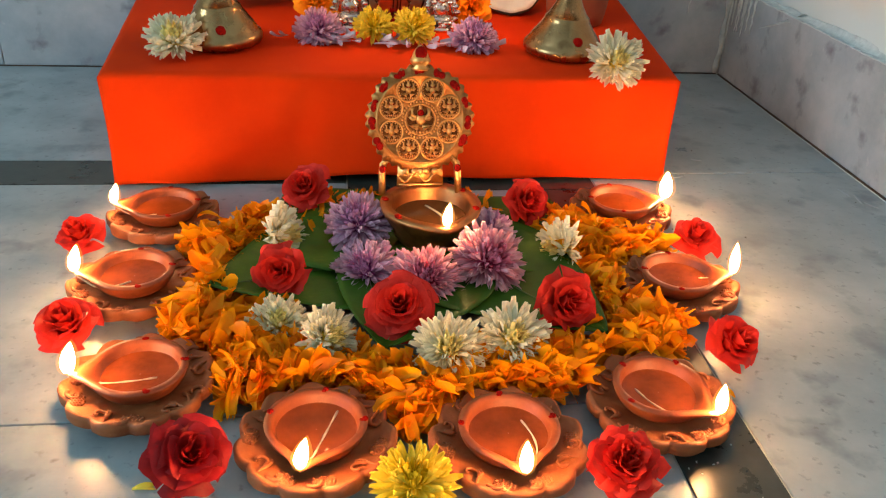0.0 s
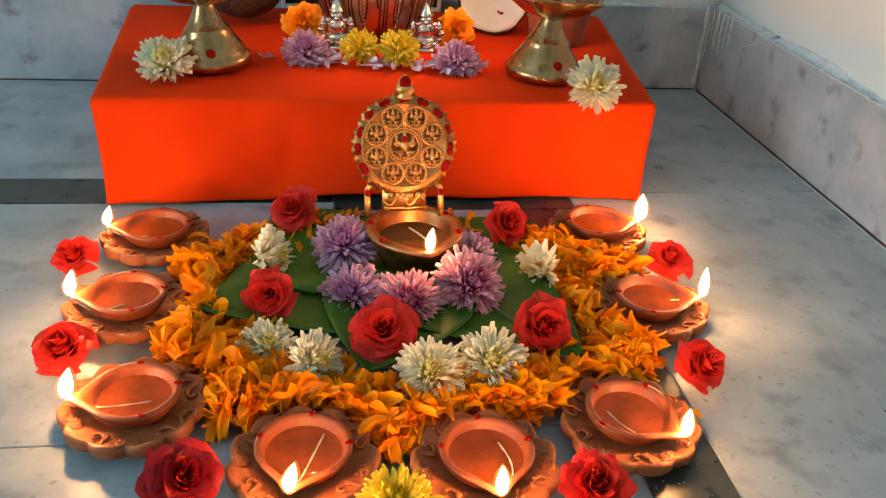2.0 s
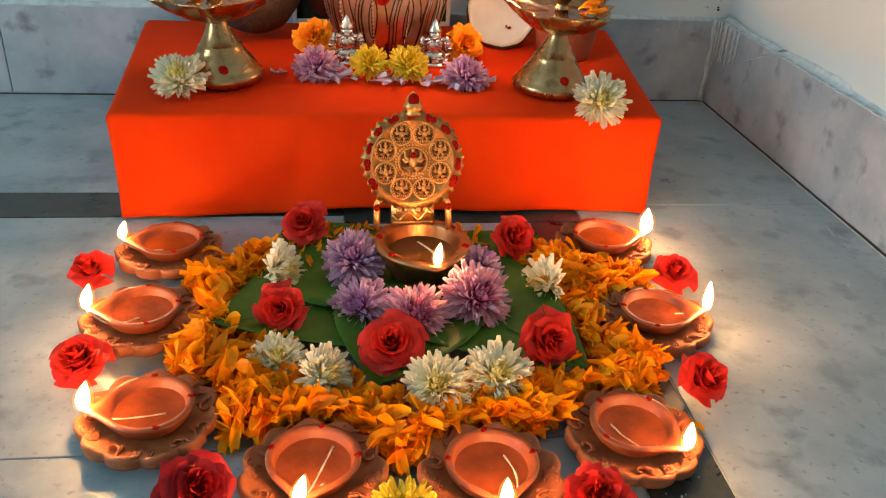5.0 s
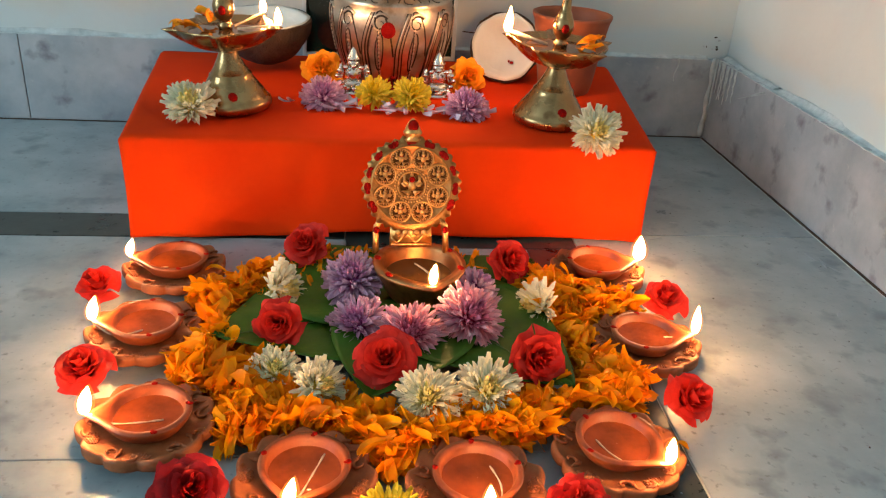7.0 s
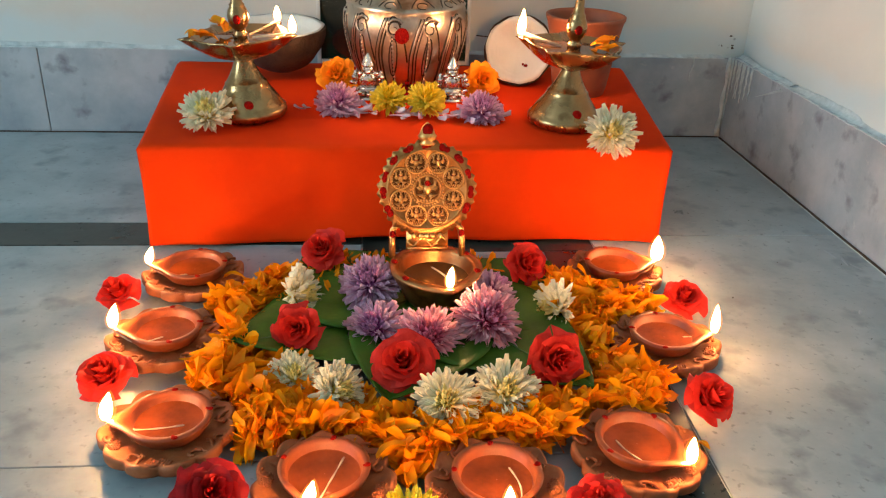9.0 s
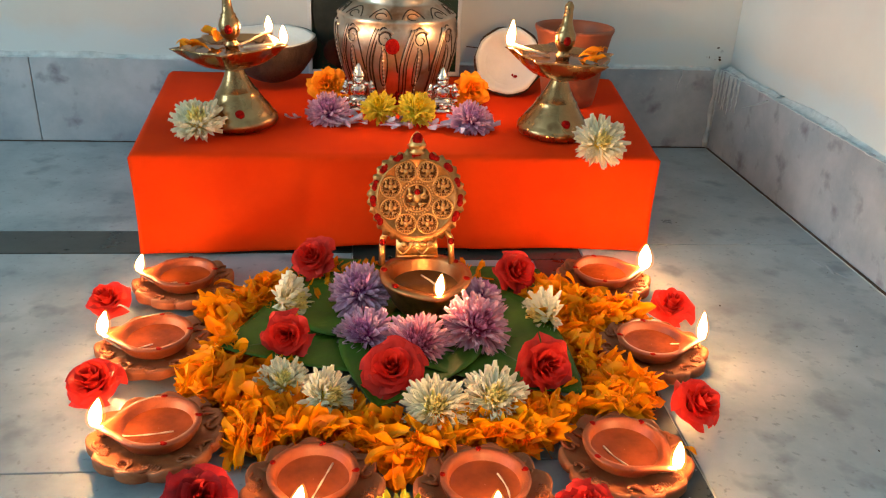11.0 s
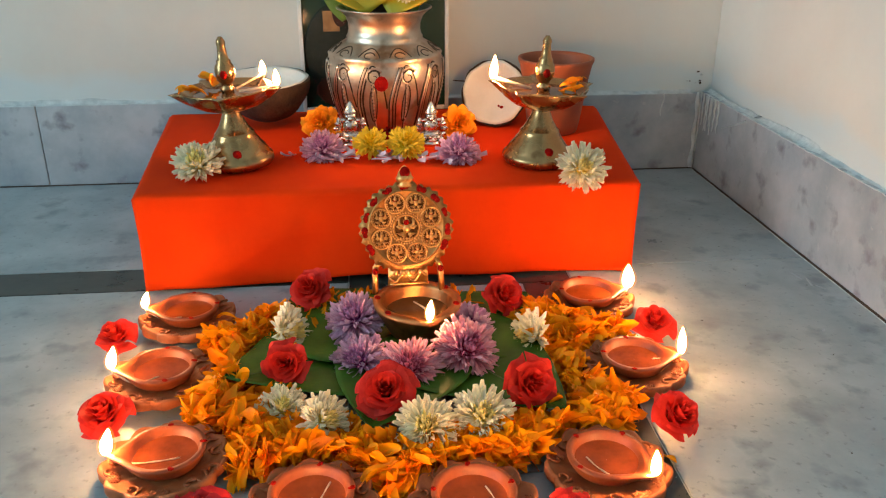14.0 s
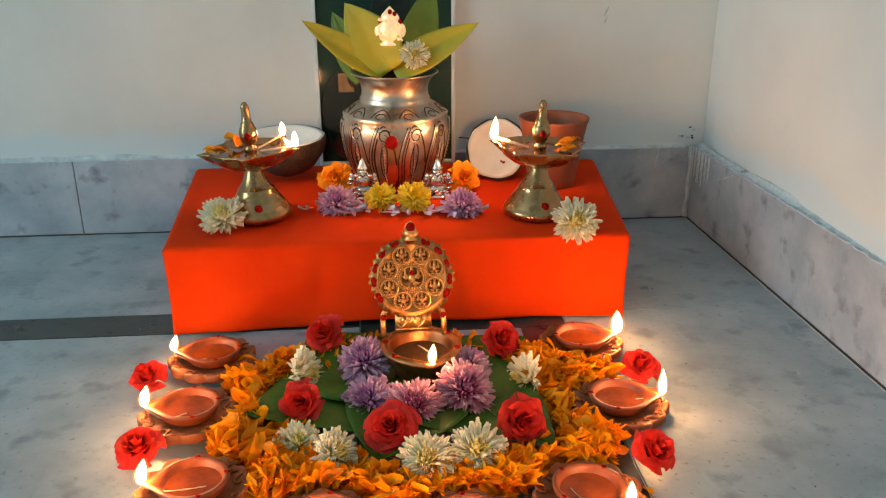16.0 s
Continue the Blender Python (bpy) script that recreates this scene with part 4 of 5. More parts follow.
part("vermilion_dot", ball(plate_at(0, 0.0058, 0.0042), 0.0010, 0.0028, 0.0028, 8, 5), M["kumkum"], mid, "red vermilion mark")
for i in range(11):
    a = radians(-28 + 236 * i / 10)
    daub = [ball(plate_at(0.0398 * math.cos(a + q), (0.0398 + 0.0016 * q) * math.sin(a + q), 0.0016), 0.0008, random.uniform(0.0014, 0.0036), random.uniform(0.0016, 0.0040), 7, 5) for q in (-0.08, -0.02, 0.05)]
    part("vermilion_dot", joined(*daub), M["kumkum"], plate, "red vermilion mark")
fin = part("finial", moved(lathe([(0.0062, 0.0), (0.0075, 0.0018), (0.0055, 0.0035), (0.0078, 0.0060), (0.0086, 0.0085), (0.0070, 0.0105), (0.0062, 0.0130), (0.0045, 0.0165), (0.0008, 0.0205)], 18), pose(0, 0, PR - 0.002)), M["brass_cast"], plate, "bud-shaped finial")
part("vermilion_dot", ball(plate_at(0, PR + 0.0120, 0.0055), 0.0022, 0.0050, 0.0056, 9, 6), M["kumkum"], fin, "red vermilion mark")
foot = part("plate_foot", joined(([plate_at(*p) for p in ((-0.0195, -0.0555, 0.001), (0.0195, -0.0555, 0.001), (0.0185, -0.034, 0.001), (-0.0185, -0.034, 0.001), (-0.0195, -0.0555, -0.002), (0.0195, -0.0555, -0.002), (0.0185, -0.034, -0.002), (-0.0185, -0.034, -0.002))], [(0, 1, 2, 3), (7, 6, 5, 4), (0, 4, 5, 1), (1, 5, 6, 2), (2, 6, 7, 3), (3, 7, 4, 0)]),
            tube([plate_at(-0.018 + 0.036 * i / 16, -0.048 + 0.004 * math.sin(i * 0.8), 0.0016) for i in range(17)], 0.0011, 6), tube([plate_at(-0.018 + 0.036 * i / 4, -0.054, 0.0014) for i in range(5)], 0.0012, 6),
            *[ball(plate_at(x, -0.043, 0.0016), 0.0016, 0.0030, 0.0030, 8, 5) for x in (-0.012, -0.005, 0.0, 0.005, 0.012)]), M["brass_cast"], plate, "scrolled foot of the plate")
for s in (-1, 1):
    strut = part("strut", joined(tube([plate_at(s * 0.0265, -0.030, -0.001), plate_at(s * 0.0310, -0.037, -0.001), plate_at(s * 0.0318, -0.044, -0.0005), plate_at(s * 0.0322, -0.062, 0.003)], 0.0030, 8), tube([plate_at(s * 0.020, -0.036, -0.001), plate_at(s * 0.027, -0.033, -0.001), plate_at(s * 0.0318, -0.040, -0.001)], 0.0022, 8)), M["brass_cast"], plate, "short brass strut")
    part("vermilion_dot", ball(plate_at(s * 0.0315, -0.0405, 0.0022), 0.0012, 0.0030, 0.0034, 8, 5), M["kumkum"], strut, "red vermilion mark")


# ---- standing five-wick lamps ----
def standing_lamp(x, y, turn, lean, flames, petals_at, label):
    lamp = thing("standing_lamp", label, "oil lamp", pose(x, y, TZ + 0.0006 + 0.0006 * abs(lean), 0, lean, 0) @ pose(0, 0, 0, 0, 0, turn), "pair of standing brass lamps")
    base = part("base", lathe([(0.034, 0.0), (0.0385, 0.0012), (0.0412, 0.0050), (0.0415, 0.0090), (0.0402, 0.0120), (0.0376, 0.0140), (0.0370, 0.0158), (0.0350, 0.0185), (0.0342, 0.0202), (0.0300, 0.0255), (0.0258, 0.0315), (0.0228, 0.0365), (0.0228, 0.0382), (0.0208, 0.0398), (0.0165, 0.0465), (0.0126, 0.0545), (0.0098, 0.0615), (0.0090, 0.0660)], 56), M["brass"], lamp, "stepped conical brass foot")
    beak = lambda a, i: 1.0 + (0, 0, 0.02, 0.08, 0.22, 0.27, 0.23, 0.06, 0)[i] * max(math.cos(5 * a), 0) ** 6
    bowl = part("bowl", lathe([(0.0100, 0.0640), (0.0190, 0.0650), (0.0340, 0.0700), (0.0455, 0.0785), (0.0508, 0.0880), (0.0514, 0.0900), (0.0490, 0.0900), (0.0410, 0.0825), (0.0100, 0.0800)], 120, beak), M["brass"], lamp, "shallow bowl with five beaks")
    part("oil", lathe([(0.0004, 0.0846), (0.0385, 0.0846)], 40, closed=False), M["oil_dark"], bowl)
    for i in petals_at:
        a = math.radians(72 * i)
        for k in range(3):
            part("orange_petal", petal_geo(0.022, 0.013, random.Random(40 + i * 3 + k), 0.5, 0.2), M["orange"], bowl, "orange petal lying in the beak", m=pose((0.032 + 0.006 * k) * math.cos(a), (0.032 + 0.006 * k) * math.sin(a), 0.0900 + 0.002 * k, 20 - 20 * k, -10, math.degrees(a) + 35 * (k - 1)))
    for i, fl_h, off in flames:
        a = math.radians(72 * i)
        d = Vector((math.cos(a), math.sin(a), 0)) * 0.0600 + Vector((-math.sin(a), math.cos(a), 0)) * off
        part("wick", tube([(0.014 * math.cos(a), 0.014 * math.sin(a), 0.0860), (d.x * 0.62, d.y * 0.62, 0.0892), (d.x, d.y, 0.0925)], 0.0013, 7), M["wick"], bowl, "cotton wick")
        flame_part(lamp, (d.x, d.y, 0.0930), fl_h, 0.0105, 0.10, 90 - turn)
    stem = part("stem", lathe([(0.0075, 0.0790), (0.0070, 0.0870), (0.0085, 0.0890), (0.0062, 0.0910), (0.0060, 0.0950), (0.0088, 0.0975), (0.0108, 0.1030), (0.0114, 0.1090), (0.0100, 0.1145), (0.0078, 0.1180), (0.0082, 0.1200), (0.0062, 0.1220), (0.0052, 0.1290), (0.0046, 0.1360), (0.0052, 0.1395), (0.0047, 0.1420), (0.0030, 0.1445), (0.0022, 0.1460)], 32), M["brass"], lamp, "turned spindle with a pointed finial")
    front = math.radians(-90 - turn)
    part("vermilion_dot", ball((0.0108 * math.cos(front), 0.0108 * math.sin(front), 0.1060), 0.0042, 0.0042, 0.0050, 9, 6), M["kumkum"], stem, "red vermilion mark")
    part("vermilion_dot", ball((0.0332 * math.cos(front + 0.15), 0.0332 * math.sin(front + 0.15), 0.0205), 0.0056, 0.0040, 0.0052, 9, 6), M["kumkum"], base, "red vermilion mark")
    return lamp


standing_lamp(-0.0330, 0.9610, -18, -3, ((0, 0.0165, 0.0), (1, 0.0150, 0.0)), (2, 3), "brass standing oil lamp with two lit wicks on red cloth")
standing_lamp(0.3155, 0.9430, 160, 2, ((0, 0.0190, -0.002), (0, 0.0240, -0.012)), (2, 3), "brass standing oil lamp with a tall double flame on red cloth")

# ---- silver pot with leaves ----
PX, PY = 0.1440, 1.1050
pot = thing("silver_pot", "embossed silver water pot holding leaves and flowers", "pot", pose(PX, PY, TZ + 0.0006))
PROF = [(0.046, 0.0), (0.0515, 0.001), (0.0525, 0.005), (0.0580, 0.014), (0.0640, 0.027), (0.0700, 0.044), (0.0742, 0.062), (0.0757, 0.080), (0.0750, 0.092), (0.0725, 0.101), (0.0735, 0.1035), (0.0700, 0.1065), (0.062, 0.1120), (0.052, 0.1180), (0.0480, 0.1205), (0.0490, 0.1235), (0.0472, 0.1260), (0.0458, 0.1320), (0.0460, 0.1400), (0.0495, 0.1490), (0.0560, 0.1555), (0.0605, 0.1580), (0.0605, 0.1595), (0.0560, 0.1590), (0.0400, 0.1450), (0.0390, 0.1200)]
part("body", lathe(PROF, 96, closed=True), M["silver"], pot, "polished silver body with a flared mouth")


def pot_r(z):
    for (r0, z0), (r1, z1) in zip(PROF, PROF[1:]):
        if z0 <= z <= z1 and z1 > z0:
            return r0 + (r1 - r0) * (z - z0) / (z1 - z0)
    return 0.07


def on_pot(a, z, out=0.0):
    r = pot_r(z) + out
    return (r * math.cos(a), r * math.sin(a), z)


BEAD = mesh("bead", ball((0, 0, 0), 0.0015, 0.0012, 0.0020, 7, 5), M["silver"])
for i in range(11):
    a0 = 2 * math.pi * i / 11 - math.pi / 2 + 0.05
    if math.sin(a0) > 0.6:
        continue
    for off, key, rad, out in ((0.0, "silver", 0.0019, 0.0002), (0.030, "silver_dark", 0.0014, 0.0), (-0.030, "silver_dark", 0.0014, 0.0), (0.065, "silver", 0.0013, 0.0001), (0.090, "silver_dark", 0.0012, 0.0)):
        part("embossed_rib" if key == "silver" else "chased_line", tube([on_pot(a0 + off * (1 - 0.3 * s) + 0.17 * max(s - 0.45, 0) ** 1.5 / 0.4, 0.010 + 0.086 * s, out) for s in [j / 18 for j in range(19)]], rad, 6), M[key], pot)
    for j in range(15):
        part("bead", BEAD, None, pot, m=Matrix.Translation(on_pot(a0 + 0.27, 0.012 + 0.0047 * j, 0.0)))
    # Dark line along the beads: the row's shadow is put into its colour.
    part("chased_line", tube([on_pot(a0 + 0.255, 0.011 + 0.068 * s, 0.0) for s in [j / 12 for j in range(13)]], 0.0008, 5), M["silver_dark"], pot)
    part("chased_line", tube([on_pot(a0 + 0.03 + 0.50 * s, 0.018 + 0.080 * math.sin(math.pi * s) ** 0.55, 0.0) for s in [j / 22 for j in range(1, 22)]], 0.0010, 5), M["silver_dark"], pot)
    part("chased_line", tube([on_pot(a0 + 0.27 + 0.07 * math.sin(6.28 * s), 0.050 + 0.022 * math.cos(6.28 * s) + 0.008 * math.sin(6.28 * s), 0.0) for s in [j / 18 for j in range(19)]], 0.0009, 5), M["silver_dark"], pot)
    for rr, key, rad in ((1.0, "silver", 0.0017), (0.80, "silver_dark", 0.0013)):
        part("embossed_scroll", tube([on_pot(a0 + 0.30 + 0.155 * rr * (1 - 0.75 * s) * math.cos(7.5 * s + 0.6), 0.0840 + 0.0125 * rr * (1 - 0.75 * s) * math.sin(7.5 * s + 0.6), 0.0002) for s in [j / 26 for j in range(27)]], lambda s, rad=rad: rad * (1 - 0.5 * s), 6), M[key], pot)
    part("chased_line", tube([on_pot(a0 + 0.40 * s, 0.1070 + 0.009 * math.sin(math.pi * s) ** 0.7, 0.0) for s in [j / 12 for j in range(13)]], 0.0009, 5), M["silver_dark"], pot)
    part("chased_line", tube([on_pot(a0 + 0.20 + 0.10 * math.cos(5 * s), 0.1090 + 0.003 * math.sin(5 * s), 0.0) for s in [j / 12 for j in range(13)]], 0.0008, 5), M["silver_dark"], pot)
part("vermilion_dot", ball(on_pot(-math.pi / 2 - 0.10, 0.0770, 0.0), 0.0088, 0.0026, 0.0096, 12, 6), M["kumkum"], pot, "red vermilion mark")


def blade_leaf(name, label, m, L, W, key, fold, bend, notch=0):
    def fn(u, v):
        uu = 2 * u - 1
        w = W * 0.5 * max(math.sin(math.pi * (0.16 + 0.84 * v) ** 0.85), 0.0) ** 0.9
        return L * v, uu * w, fold * abs(uu) * w + bend * L * v * v + 0.0015 * noise.noise(Vector((uu * 2, v * 4, L * 90)))
    lf = thing(name, label, "leaf", m, "leaves standing in the silver pot")
    part("blade", thick(sheet(fn, 12, 18), 0.0006), M[key], lf)
    part("midrib", tube([(L * v, 0, bend * L * v * v - 0.0003) for v in [i / 9 for i in range(10)]], lambda s: 0.0010 - 0.0007 * s, 6), M[key], lf)
    return lf


def leaf_pose(base, tip, roll):
    d = Vector(tip) - Vector(base)
    q = d.to_track_quat("X", "Z").to_matrix().to_4x4()
    return Matrix.Translation(base) @ q @ pose(0, 0, 0, roll), d.length


for base, tip, W, key, roll, fold, bend, label in (
        ((0.128, 1.070, 0.2680), (0.022, 1.075, 0.3290), 0.040, "leaf_yellow", -55, 0.25, 0.12, "long yellow-green leaf drooping out of the pot"),
        ((0.140, 1.062, 0.2720), (0.080, 1.080, 0.3560), 0.070, "leaf_yellow", -85, 0.12, -0.04, "broad yellow leaf with a browned base"),
        ((0.142, 1.064, 0.2700), (0.257, 1.075, 0.3250), 0.046, "leaf_yellow", 60, 0.25, 0.10, "long yellow-green leaf arching out of the pot"),
        ((0.160, 1.115, 0.2500), (0.200, 1.130, 0.3800), 0.058, "leaf_green", 80, 0.10, 0.02, "upright fresh green leaf in the pot"),
        ((0.105, 1.120, 0.2500), (0.062, 1.140, 0.3400), 0.050, "leaf_green", -80, 0.10, 0.02, "green leaf at the back of the pot")):
    mm, L = leaf_pose(base, tip, roll)
    blade_leaf("pot_leaf", label, mm, L, W, key, fold, bend)
coconut = thing("coconut", "whole brown husked coconut resting in the pot's mouth", "coconut", pose(0.1450, 1.1050, 0.2660), g=ball((0, 0, 0), 0.0340, 0.0340, 0.0400, 24, 16), material=M["coir"])
tagged(copy_thing(mum_w, set_at(0.1690, 1.0600, 0.2880, -85, 62, 30, 0.80)), "white chrysanthemum with yellow heart among pot leaves", group="pot flower")
face = thing("small_idol", "small gilded idol with added glow on top of the coconut", "idol", pose(0.1390, 1.0700, 0.3030) @ Matrix.Diagonal((1.15, 1.0, 0.92, 1)),
             g=joined(*[ball((0.012 * math.cos(0.7 * k) , -0.011 - 0.003 * math.sin(2.1 * k), 0.008 + 0.0022 * k), 0.0024, nu=8, nv=5) for k in range(14)], lathe([(0.012, 0.0), (0.013, 0.002), (0.010, 0.005), (0.013, 0.010), (0.0155, 0.018), (0.0145, 0.027), (0.010, 0.034), (0.011, 0.038), (0.008, 0.044), (0.003, 0.050), (0.0008, 0.053)], 24), ball((-0.013, 0, 0.020), 0.005, 0.005, 0.010, 10, 6), ball((0.013, 0, 0.020), 0.005, 0.005, 0.010, 10, 6)), material=M["glow"])
for x, z in ((-0.012, 0.334), (0.013, 0.333), (0.0, 0.346), (-0.014, 0.316), (0.006, 0.343)):
    thing("vermilion_mark", "red vermilion mark daubed on the glowing idol", "mark", pose(0.1390 + x, 1.0600 + 0.5 * abs(x), z), "marks on the idol", g=ball((0, 0, 0), 0.0030, 0.0022, 0.0034, 9, 6), material=M["kumkum"])


# ---- small silver idols ----
def idol(at, s, label, seed):
    r_ = random.Random(seed)
    beads = [ball((0.0125 * math.cos(a), -0.004 - 0.004 * abs(math.sin(a)), 0.020 + 0.012 * math.sin(a)), 0.0026, nu=8, nv=5) for a in [2 * math.pi * i / 12 for i in range(12)]]
    beads += [ball((r_.uniform(-0.009, 0.009), -0.008 - r_.uniform(0, 0.002), 0.006 + r_.uniform(0, 0.006)), 0.0024, nu=8, nv=5) for i in range(8)]
    g = joined(lathe([(0.011, 0.0), (0.0125, 0.001), (0.0125, 0.004), (0.010, 0.006)], 20), ball((0, 0, 0.011), 0.011, 0.007, 0.006, 12, 7), ball((0, 0, 0.021), 0.007, 0.0055, 0.010, 12, 8), ball((0, -0.001, 0.033), 0.0052, 0.005, 0.0058, 12, 8),
               lathe([(0.0055, 0.036), (0.0060, 0.038), (0.0040, 0.042), (0.0026, 0.046), (0.0006, 0.050)], 12), ball((-0.010, 0, 0.024), 0.0024, 0.0024, 0.008, 8, 6), ball((0.010, 0, 0.024), 0.0024, 0.0024, 0.008, 8, 6), *beads)
    thing("silver_idol", label, "idol", pose(at[0], at[1], TZ + 0.0006) @ Matrix.Diagonal((s * 1.32, s * 1.2, s, 1)), "pair of silver idols", g=g, material=M["silver_idol"])


idol((0.0970, 1.0350), 1.12, "small beaded silver idol with a pointed crown", 1)
idol((0.1970, 1.0310), 1.08, "small rounded beaded silver idol", 2)

# ---- coconut halves, clay cup, framed picture ----


def half_coconut(m, s, label):
    half = thing("coconut_half", label, "coconut", m @ Matrix.Scale(s, 4), "broken coconut halves")
    prof = [(math.sin(math.pi / 2 * i / 9), -math.cos(math.pi / 2 * i / 9)) for i in range(10)]
    outer = [(0.0005, -1.0)] + prof[1:]
    R = 0.050
    rag = lambda a, i: 1.0 + 0.02 * math.sin(5 * a + i) + 0.012 * math.sin(11 * a)
    part("shell", lathe([(r * R, z * R) for r, z in outer] + [(R * 0.99, 0.0012), (R * 0.93, 0.001)], 40, rag, False), M["coir"], half, "rough dark brown shell")
    part("flesh", lathe([(R * 0.955, -0.004), (R * 0.955, 0.0018), (R * 0.86, 0.0016), (R * 0.78, -0.001), (R * 0.60, -0.006), (R * 0.35, -0.010), (R * 0.05, -0.011)], 40, rag, True), M["coco_flesh"], half, "smooth white flesh")
    return half


half_coconut(pose(-0.0130, 1.1300, 0.1690, 4, 0, 0), 1.14, "broken coconut half lying open side up on the cloth")
half_coconut(pose(0.2900, 1.1150, 0.1480, 68, 0, 0) @ pose(0, 0, 0, 0, -16, 0), 0.90, "broken coconut half propped up, white flesh showing")
part("husk_fibre", tube([(0.012, 0.0, 0.0), (0.004, 0.0, 0.006), (-0.004, 0.0, 0.014)], 0.0009, 5), M["coir"], bpy.data.objects["coconut_half.001"], m=pose(-0.055, 0.02, 0.0))
part("vermilion_dot", joined(ball((0.010, -0.022, 0.0), 0.0030, 0.0022, 0.0008, 8, 4), ball((0.006, -0.020, 0.0), 0.0016, 0.0020, 0.0007, 7, 4)), M["kumkum"], bpy.data.objects["coconut_half.001"], "red vermilion mark")
cup = thing("clay_cup", "plain brown terracotta cup standing behind the lamp", "cup", pose(0.3640, 1.0800, TZ + 0.0006))
part("body", lathe([(0.030, 0.0), (0.0320, 0.0015), (0.0345, 0.012), (0.0385, 0.040), (0.0430, 0.070), (0.0465, 0.088), (0.0490, 0.0935), (0.0490, 0.0965), (0.0460, 0.0970), (0.0435, 0.0930), (0.0400, 0.070), (0.0330, 0.030), (0.028, 0.010)], 56), M["clay_dark"], cup)

pic = thing("framed_picture", "framed dark green picture leaning on the wall behind the pot", "picture", pose(0.1330, 1.2120, TZ + 0.0006, -1.0))
FW, FH = 0.2100, 0.290
part("backing", box(-FW / 2 + 0.002, 0.002, 0.0, FW / 2 - 0.002, 0.008, FH - 0.002), M["wood_dark"], pic, smooth=False)
part("print", box(-FW / 2 + 0.004, 0.0, 0.004, FW / 2 - 0.004, 0.0016, FH - 0.004), M["photo_green"], pic, "dark green printed picture", smooth=False)
for x0, z0, x1, z1 in ((-FW / 2, 0.0, -FW / 2 + 0.0055, FH), (FW / 2 - 0.0055, 0.0, FW / 2, FH), (-FW / 2 + 0.0056, 0.0, FW / 2 - 0.0056, 0.0055), (-FW / 2 + 0.0056, FH - 0.0055, FW / 2 - 0.0056, FH)):
    part("moulding", box(x0, -0.004, z0, x1, 0.006, z1, 0.0008), M["frame_white"], pic, "thin white edge", smooth=False)
part("printed_shape", ball((-0.040, -0.0004, 0.085), 0.060, 0.0006, 0.070, 20, 10), M["photo_grey"], pic, "grey printed cloud shape")
for x0, z0, x1, z1 in ((-0.071, 0.112, -0.048, 0.140), (0.050, 0.120, 0.064, 0.140)):
    part("printed_shape", box(x0, -0.0012, z0, x1, -0.0003, z1, 0.0003), M["photo_brown"], pic, "brown printed block", smooth=False)
part("printed_shape", ball((-0.047, -0.0014, 0.138), 0.011, 0.0006, 0.020, 18, 9), M["photo_maroon"], pic, "dark maroon printed oval")
part("printed_shape", ball((-0.030, -0.0010, 0.030), 0.055, 0.0006, 0.028, 18, 9), M["photo_maroon"], pic, "dark maroon printed ground")
part("printed_shape", ball((0.010, -0.0006, 0.225), 0.030, 0.0006, 0.050, 18, 9), M["photo_grey"], pic, "grey printed shape")
part("glass", box(-FW / 2 + 0.0056, -0.0030, 0.0056, FW / 2 - 0.0056, -0.0022, FH - 0.0056), M["glass"], pic, "glossy picture glass", smooth=False)
bpy.data.objects["glass"].visible_shadow = False

# ---- marigold petals ----
HX, HY = 0.1450, 0.6450


def heap_radius(a):
    """Outer edge of the petal bed in the direction a."""
    return 0.172 + 0.018 * math.cos(2 * a) + 0.006 * math.cos(a + 0.4) + 0.006 * math.sin(3 * a + 1.0) + 0.006 * math.sin(7 * a) + 0.010 * math.exp(-((a + 2.6) / 0.5) ** 2)


r_ = random.Random(77)
avoid = [(-0.0647, 0.7598), (-0.0681, 0.6506), (-0.0413, 0.5327), (0.0676, 0.4758), (0.178, 0.4658), (0.2798, 0.4969), (0.3433, 0.632), (0.3356, 0.7606)]
av, af = [], []
count = 0
